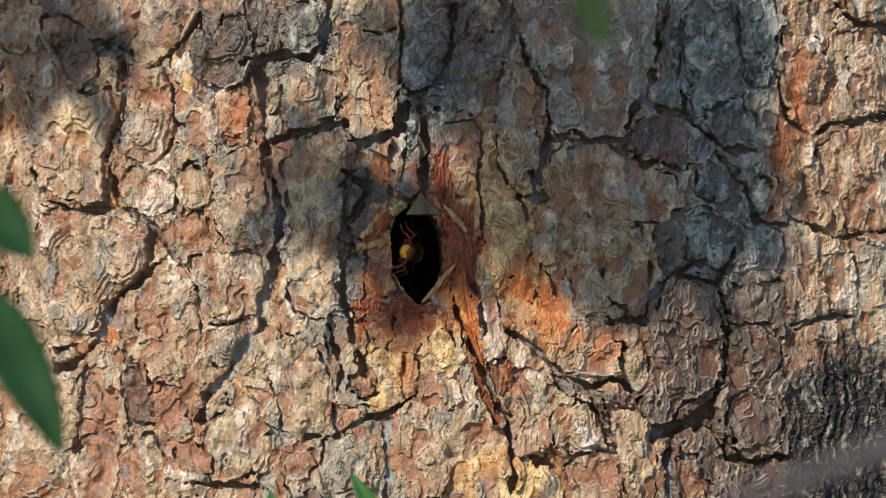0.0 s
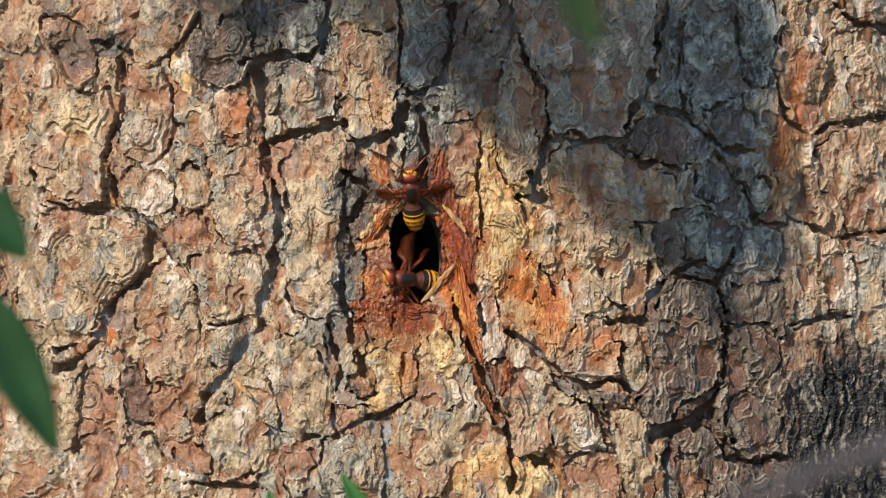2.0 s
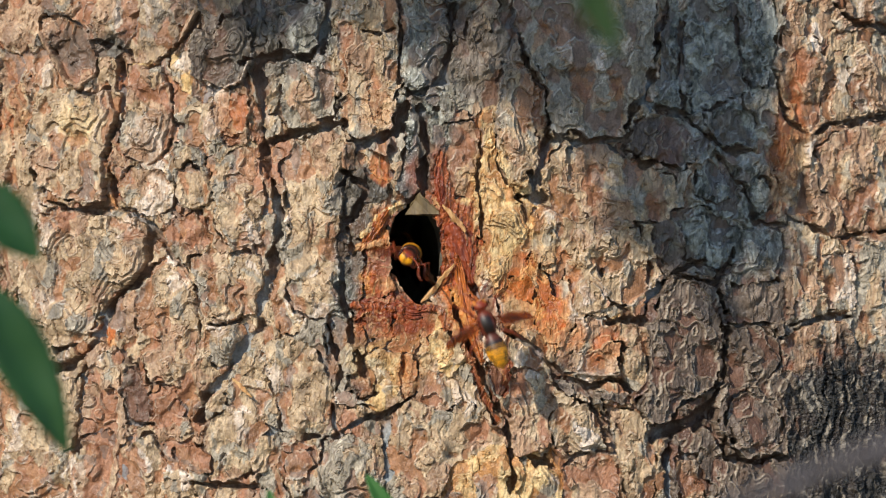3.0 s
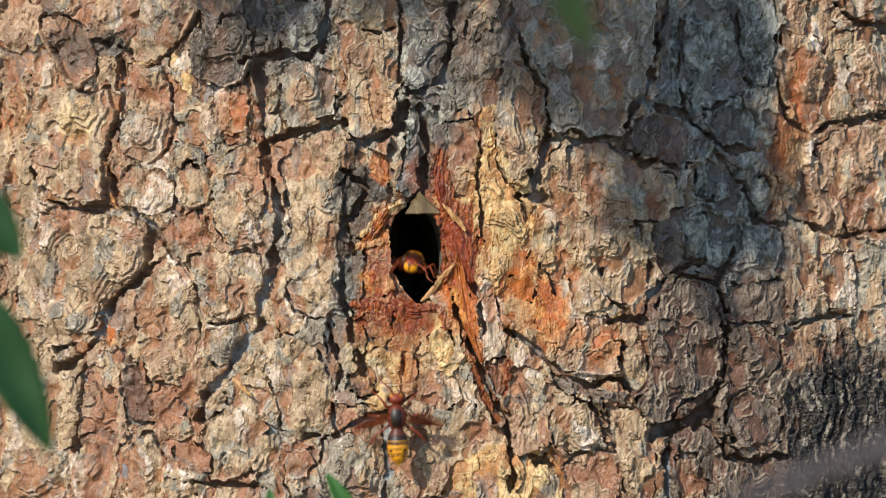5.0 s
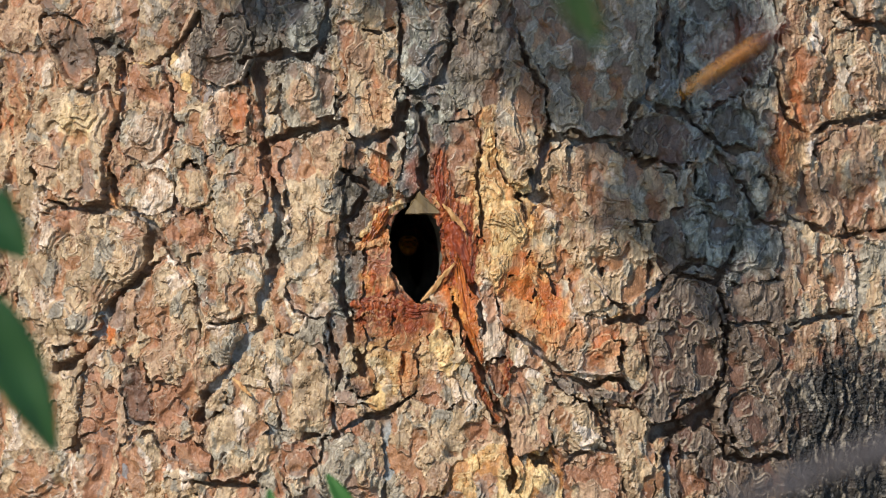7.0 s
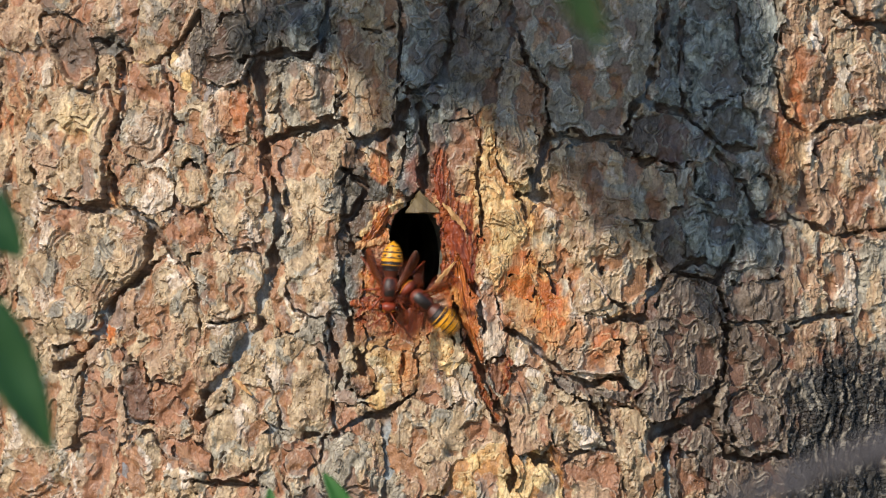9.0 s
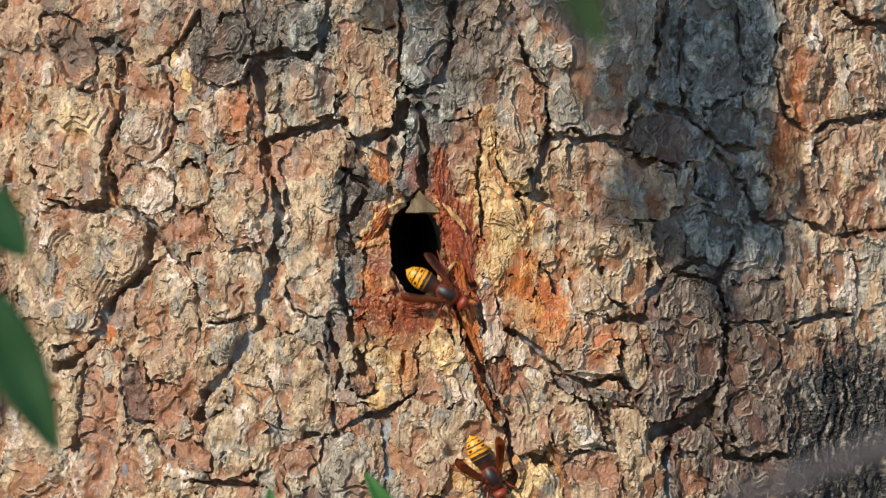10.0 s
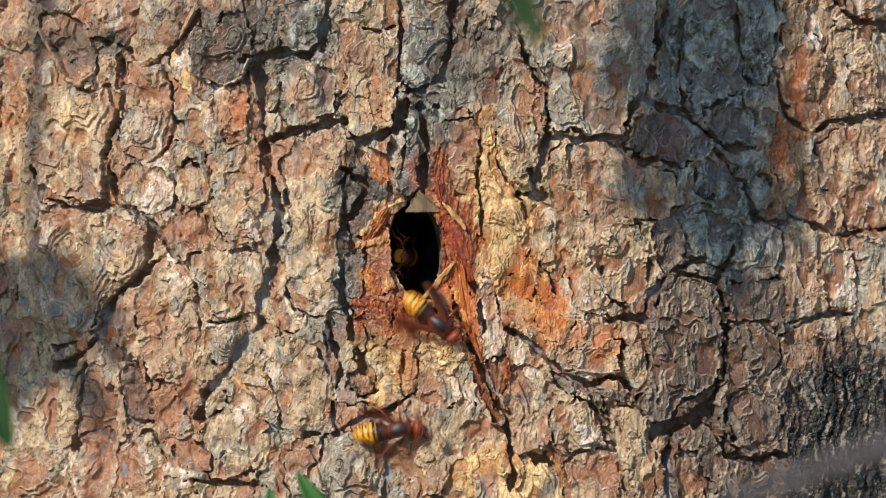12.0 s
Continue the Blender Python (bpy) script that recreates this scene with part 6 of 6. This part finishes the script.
    go(1, 3.0, 13.5, -24.7, 22, 340, 0)
    go(1, 3.1, 54.9, -105.8, 60, 350, 0)
    go(1, 4.5, 98.9, -200.1, 200, 340, 0)
    go(1, 6.0, 70.8, -145.6, 100, 330, 0)
    go(1, 6.1, 20.2, -97.5, 50, 330, 0)
    go(1, 6.2, -9.6, -19.1, 14, 335, 0)
    go(1, 6.233, -6.9, -20.4, 12, 385, 0)
    go(1, 6.267, -4.6, -22.2, 9, 435, 0)
    go(1, 6.3, -2.9, -23.1, 6, 485, 0)
    go(1, 6.4, -14.6, -49, 16, 570, 0)
    go(1, 6.433, -0.7, -51, 30, 630, 0)
    go(1, 6.467, 16.8, -51.4, 45, 680, 0)
    go(1, 6.5, 28.9, -50.1, 48, 710, 0)
    go(1, 6.533, 13.4, -35.1, 30, 700, 0)
    go(1, 6.567, -2.5, -15.9, 10, 715, -20)
    go(1, 6.6, -10.1, -1.3, -4, 720, -35)
    go(1, 6.7, -10, 1.1, -45, 720, -60)
    go(1, 8.0, -38.9, 30.7, -95, 700, -20)
    go(1, 10.3, -25.1, 11.5, -70, 640, 40)
    go(1, 10.5, -11.9, -4.3, -23.9, 640, 83)
    go(1, 10.6, -12.1, -4.3, -13.9, 640, 83)
    go(1, 10.7, -10.6, -4.7, -10.9, 630, 83)
    go(1, 10.8, -12.3, -1.4, -6.9, 610, 83)
    go(1, 10.9, -14.7, -15.6, 5, 580, 0)
    go(1, 10.967, 8.5, -20.5, 16, 650, 0)
    go(1, 11.0, 10.8, -21.5, 18, 660, 0)
    go(1, 11.033, 14.9, -23.8, 22, 662, 0)
    go(1, 11.1, 63.8, -105.8, 60, 650, 0)
    go(1, 11.5, 36, -176.5, 120, 690, 0)
    go(1, 11.8, -4.2, -91, 40, 720, 0)
    go(1, 11.9, -12.1, -54.8, 14, 735, 0)
    go(1, 12.0, -15.9, -58.2, 4, 803, 0)
    go(2, 0.0, 120.2, -241, 150, -30, 0)
    go(2, 1.2, 88.3, -179.9, 100, -30, 0)
    go(2, 1.3, 46.5, -101.1, 50, -35, 0)
    go(2, 1.4, -2.8, -11.4, 16, -38, 0)
    go(2, 1.5, -12.3, -0.9, -13, -5, -50)
    go(2, 1.6, -10.4, 2, -55, 0, -60)
    go(2, 2.3, -35, 23.1, -95, -60, 0)
    go(2, 2.9, -27, 7.7, -70, -90, 40)
    go(2, 3.1, -12.6, -1, -29.9, -95, 83)
    go(2, 3.2, -12.6, -1, -16.9, -95, 83)
    go(2, 4.5, -11.5, -2.3, -12.9, -100, 83)
    go(2, 4.8, -11.2, -2.9, -8.9, -110, 83)
    go(2, 4.9, -10.9, -2, -7.9, -130, 83)
    go(2, 5.0, -10, -4.4, -6.9, -170, 83)
    go(2, 5.1, -10, -10.5, -6.9, -190, 83)
    go(2, 5.2, -9.5, -10.9, -5.9, -190, 83)
    go(2, 5.3, 46.2, -110.9, 60, -200, 0)
    go(2, 6.0, 137.3, -174.4, 160, -100, 0)
    go(2, 6.7, 99.9, -101.1, 60, -40, 0)
    go(2, 6.8, 57.4, -72.4, 30, -10, 0)
    go(2, 6.9, 11.5, -33.9, 45, -20, 0)
    go(2, 7.0, 37.4, -96.9, 60, -10, 0)
    go(2, 7.1, 66.4, -44.7, 60, -40, 0)
    go(2, 7.2, 77.5, -37, 70, -60, 0)
    go(2, 7.35, 163.1, 24.3, 100, -90, 0)
    go(2, 7.6, 202.1, -113.5, 120, -90, 0)
    go(2, 8.0, 19.3, -176.4, 120, -90, 0)
    go(2, 8.4, -83.8, -104.7, 80, -100, 0)
    go(2, 8.6, -58.9, -49.1, 40, -100, 0)
    go(2, 8.8, -12.9, -9.5, 5, -95, 0)
    go(2, 8.833, -15, -8.8, 5, -120, 0)
    go(2, 8.867, -16.8, -8.4, 5, -150, 0)
    go(2, 8.9, -17.5, -9.1, 5, -178, 0)
    go(2, 9.0, -16.5, -10.6, 4, -176, 0)
    go(2, 9.067, -13.7, -6.1, -8, -150, 20)
    go(2, 9.1, -12, -6.8, -20.9, -150, 83)
    go(2, 9.2, -11.7, -5.8, -20.9, -150, 83)
    go(2, 9.3, -9, -9.4, -19.9, -170, 83)
    go(2, 9.6, -9, -8.9, -19.9, -190, 83)
    go(2, 9.8, -8.1, -11.9, -6.9, -215, 83)
    go(2, 9.9, -3.4, -11.5, 5, -250, 15)
    go(2, 10.0, -0.7, -13.3, 5, -240, 0)
    go(2, 10.2, -0.7, -20.1, 4, -220, 0)
    go(2, 10.6, 0, -19.6, 4, -216, 0)
    go(2, 10.7, 1.1, -19.9, 4, -260, 0)
    go(2, 10.733, 0.7, -19.9, 4, -295, 0)
    go(2, 10.767, 0, -19.7, 4, -330, 0)
    go(2, 10.8, -0.7, -19.2, 4, -360, 0)
    go(2, 10.9, 0.7, -21.4, 4, -340, 0)
    go(2, 11.0, -1.3, -19.9, 4, -318, 0)
    go(2, 11.1, -2.5, -16.5, 4, -342, 0)
    go(2, 11.3, -3.9, -18.7, 4, -345, 0)
    go(2, 11.4, -7, -14.5, 4, -363, 0)
    go(2, 11.5, -6.6, -11.5, 4, -360, 0)
    go(2, 11.6, -4.7, -15.1, 4, -388, 0)
    go(2, 11.7, -7, -10.2, 4, -415, 0)
    go(2, 11.733, -6.4, -10.9, 4, -465, 0)
    go(2, 11.767, -5.7, -12, 4, -515, 0)
    go(2, 11.8, -4.8, -12.7, 4, -560, 0)
    go(2, 11.9, -5.7, -19.2, 5, -535, 0)
    go(2, 12.0, -2.7, -23.1, 4, -590, 0)
    go(3, 0.0, -31.1, 19.2, -90, -90, 40)
    go(3, 2.3, -25.1, 7.7, -70, -90, 40)
    go(3, 2.6, -13.3, -1, -23.9, -95, 83)
    go(3, 2.7, -12.8, -1.6, -9.9, -100, 83)
    go(3, 2.8, -12, -8.1, -7.9, -150, 83)
    go(3, 2.9, -9.5, -1.1, -1.9, -120, 83)
    go(3, 3.0, -10.8, -1.6, 0.1, -150, 83)
    go(3, 3.1, -9.1, -11.1, 4, -192, 0)
    go(3, 3.2, -10.7, -10.9, 4, -172, 0)
    go(3, 3.6, -11.8, -10.6, 4, -172, 0)
    go(3, 3.75, 2.8, -36.4, 50, -150, 0)
    go(3, 3.9, 53.5, -111.5, 100, -120, 0)
    go(3, 5.5, -79.8, -173.7, 150, -30, 0)
    go(3, 6.1, -63.8, -97.8, 50, 20, 0)
    go(3, 6.2, -26.3, -33.3, 16, 38, 0)
    go(3, 6.3, -34.3, -92, 25, 20, 0)
    go(3, 6.4, -38.4, -84.5, 10, -85, 0)
    go(3, 6.5, -40.8, -78.1, 4, -125, 0)
    go(3, 6.6, -40.6, -78.5, 4, -120, 0)
    go(3, 6.7, -58.5, -115.2, 50, -60, 0)
    go(3, 9.0, -224.6, 39.6, 200, 40, 0)
    go(3, 11.0, -100.4, 126.1, 100, 100, 0)
    go(3, 11.1, -76.4, 103.5, 50, 30, 0)
    go(3, 11.2, -12.8, -4.3, 18, -30, 0)
    go(3, 11.3, -0.4, -8, 14, -48, 0)
    go(3, 11.4, -9.9, 0.2, -35, -20, -50)
    go(3, 12.0, -35.1, 27, -100, 0, -40)
    go(4, 0.0, 12.6, 26.9, -100, 160, 40)
    go(4, 4.2, 3, 11.5, -80, 160, 40)
    go(4, 4.7, -9.5, -12.8, -21.9, 170, 83)
    go(4, 4.8, -9.5, -12.8, -17.9, 170, 83)
    go(4, 4.833, -8.2, -10.6, 4, 210, 30)
    go(4, 4.867, -7.1, -7.9, 10, 255, 10)
    go(4, 4.9, -6.4, -6.6, 14, 300, 0)
    go(4, 4.967, -14.1, -51.6, 13, 352, 0)
    go(4, 5.0, -14.1, -55.6, 11, 358, 0)
    go(4, 5.033, -13.9, -59.8, 8, 360, 0)
    go(4, 5.1, -13.6, -65.9, 4, 365, 0)
    go(4, 5.2, -13.6, -65.9, 4, 370, 0)
    go(4, 5.3, -39.3, -112.2, 40, 380, 0)
    go(4, 5.45, -198.3, -80, 100, 380, 0)
    go(4, 5.6, -245.5, 131.3, 100, 380, 0)
    go(4, 5.75, -65.2, 176.3, 100, 380, 0)
    go(4, 5.9, 13.2, 104.8, 50, 375, 0)
    go(4, 6.0, 0.3, 81.2, 40, 390, 0)
    go(4, 6.1, -23.2, 119.7, 60, 380, 0)
    go(4, 6.8, -40, 190, 40, 370, 0)
    go(4, 7.4, -45, 215, 1.5, 365, 0)
    go(4, 12.0, -45, 216, 1.5, 362, 0)
    go(5, 0.0, -8.4, 38.4, -100, 40, 0)
    go(5, 5.5, -8.3, 32.3, -80, 30, 20)
    go(5, 5.8, -8.4, -1.6, -28, 20, 30)
    go(5, 5.9, -9, 2.9, 2, 18, 40)
    go(5, 6.0, -12.2, 8.4, 4, -8, 26)
    go(5, 6.033, -12.9, 9.9, 5, -10, 20)
    go(5, 6.1, -38.8, 111.2, 60, -20, 0)
    go(5, 6.8, -75, 230, 60, -30, 0)
    go(5, 7.6, -80, 262, 1.5, -25, 0)
    go(5, 12.0, -80, 263, 1.5, -20, 0)
    go(6, 0.0, -50.3, 11.6, -90, -80, 40)
    go(6, 11.0, -34.5, 7.7, -70, -80, 40)
    go(6, 11.3, -13.5, 0.4, -23.9, -85, 83)
    go(6, 11.4, -13.5, 0.4, -15.9, -85, 83)
    go(6, 11.5, -12.6, -0.3, -14.9, -85, 83)
    go(6, 11.6, -12.6, 2.2, -14.9, -80, 83)
    go(6, 11.7, -11.7, 0.4, -14.9, -80, 83)
    go(6, 11.8, -13, -0.9, -18.9, -80, 83)
    go(6, 12.0, -13.3, -2.9, -21.9, -80, 83)
    # a light breeze: seconds and mm to the side
    side_sway = ((0, 0.4), (0.5, 0.7), (1, 1.0), (1.5, -0.5), (2, -0.8), (2.5, 4.4), (3, 1.8), (4, 0.5), (5, -2.3), (5.5, -1.2), (6, -1.8), (6.5, -2.7), (7, -1.1), (8, 0.5), (9, -2.2), (9.5, -1.8), (10, -0.8), (10.5, 3.5), (10.8, 1.0), (11, -1.2), (11.2, -2.7), (11.5, -6.1), (12, -11.6))
    low_sway = ((0, 1.4), (0.5, -3.3), (1, -2.2), (1.5, -1.3), (2, -1.1), (2.5, 17.3), (3, 6.0), (4, 0.0), (5, -5.4), (5.5, -2.9), (6, -6.5), (6.5, -8.2), (7, -5.4), (8, -2.0), (9, -6.3), (9.5, -3.3), (10, 5.7), (10.5, 13.3), (11, -2.4), (11.5, -6.8), (12, -14.0))
    top_sway = ((0, 1.4), (0.5, 3.5), (1, 2.5), (1.5, 2.1), (2, -0.5), (2.5, 4.1), (3, 3.1), (4, 0.9), (5, -2.2), (5.5, -0.5), (6, -0.2), (6.5, -1.2), (7, -0.5), (8, 0.0), (9, 0.1), (9.5, -0.2), (10, 0.5), (10.5, 3.4), (11, 0.0), (11.5, -3.5), (12, -11.8))
    for ob, rows in ((side_twig, side_sway), (low_twig, low_sway), (top_twig, top_sway)):
        b = ob.location.copy()
        walk(ob, [(t, Matrix.Translation(b + Vector((d / 1000, 0, 0)))) for t, d in rows])
    # the branches on the sun's side swing further: seconds, mm aside, mm up
    for ob, rows in (
        (shade_right, ((0, 0, 0), (2.5, 2, 0), (6, 0, 0), (9, -1, 0), (10.5, 3, 5), (12, 5, 9))),
        (shade_mid, ((0, -5, -40), (0.5, -7, -31), (1, -10, -18), (1.5, -10, -6), (2, -8, -2), (2.5, 2, 4), (5, 3, 6), (7, 3, 7), (8.4, 0, 6), (9, -8, 0), (9.5, 8, 14), (10, 12, 34), (10.5, 14, 55), (12, 16, 75))),
        (shade_top, ((0, 0, 0), (0.5, 2, 5), (0.8, 1, 18), (1, 0, 30), (1.5, 6, 72), (2, 5, 78), (3, 6, 90), (7, 0, 100), (8.4, 0, 90), (9, 0, 62), (9.5, -6, 80), (10.5, 0, 100), (12, 0, 110))),
        (shade_tip, ((0, -4, 60), (0.5, -2, 45), (1, 0, 18), (1.5, 0, 4), (3, 2, 0), (7, 4, 3), (8.4, 6, 20), (9.5, 8, 60), (12, 8, 80))),
        (shade_side, ((0, 0, 0), (0.5, -16, 2), (1, -40, 5), (1.5, -60, 0), (5, -60, -30), (9, -62, -56), (10, -46, -80), (10.5, -26, -86), (11, -14, -88), (12, -6, -90))),
    ):
        b = ob.location.copy()
        walk(ob, [(t, Matrix.Translation(b + Vector((x / 1000, 0, z / 1000)))) for t, x, z in rows])
    for ob, rows in zip(hornets, flights):
        walk(ob, [(r[0], at_trunk(*r[1:])) for r in rows])
        # wings beat while it flies before the trunk
        beats = [(0.0, None)]
        for a, b in zip(rows, rows[1:]):
            near = min(abs(a[1]), abs(b[1])) < 170 and min(abs(a[2]), abs(b[2])) < 110
            if max(a[3], b[3]) > 9 and near and b[0] - a[0] < 0.35:
                n = max(1, round((b[0] - a[0]) * FPS))
                beats += [(a[0] + k / FPS, 38 if round((a[0] * FPS) + k) % 2 else -30) for k in range(n)]
            elif beats[-1][1] is not None:
                beats.append((a[0], None))
        beats.append((12.0, None if rows[-1][3] < 9 else 0))
        clean = [b for b, c in zip(beats, beats[1:] + [(99, None)]) if frame(c[0]) > frame(b[0])]
        for w in ob.children:
            if "kind_of_wing" in w:
                rest = 22 if w["kind_of_wing"] == "fore" else 29
                walk(w, [(t, wing_pose(w["kind_of_wing"], w["side"], rest, 0) if f is None else wing_pose(w["kind_of_wing"], w["side"], rest + 50, f)) for t, f in clean])


motions()
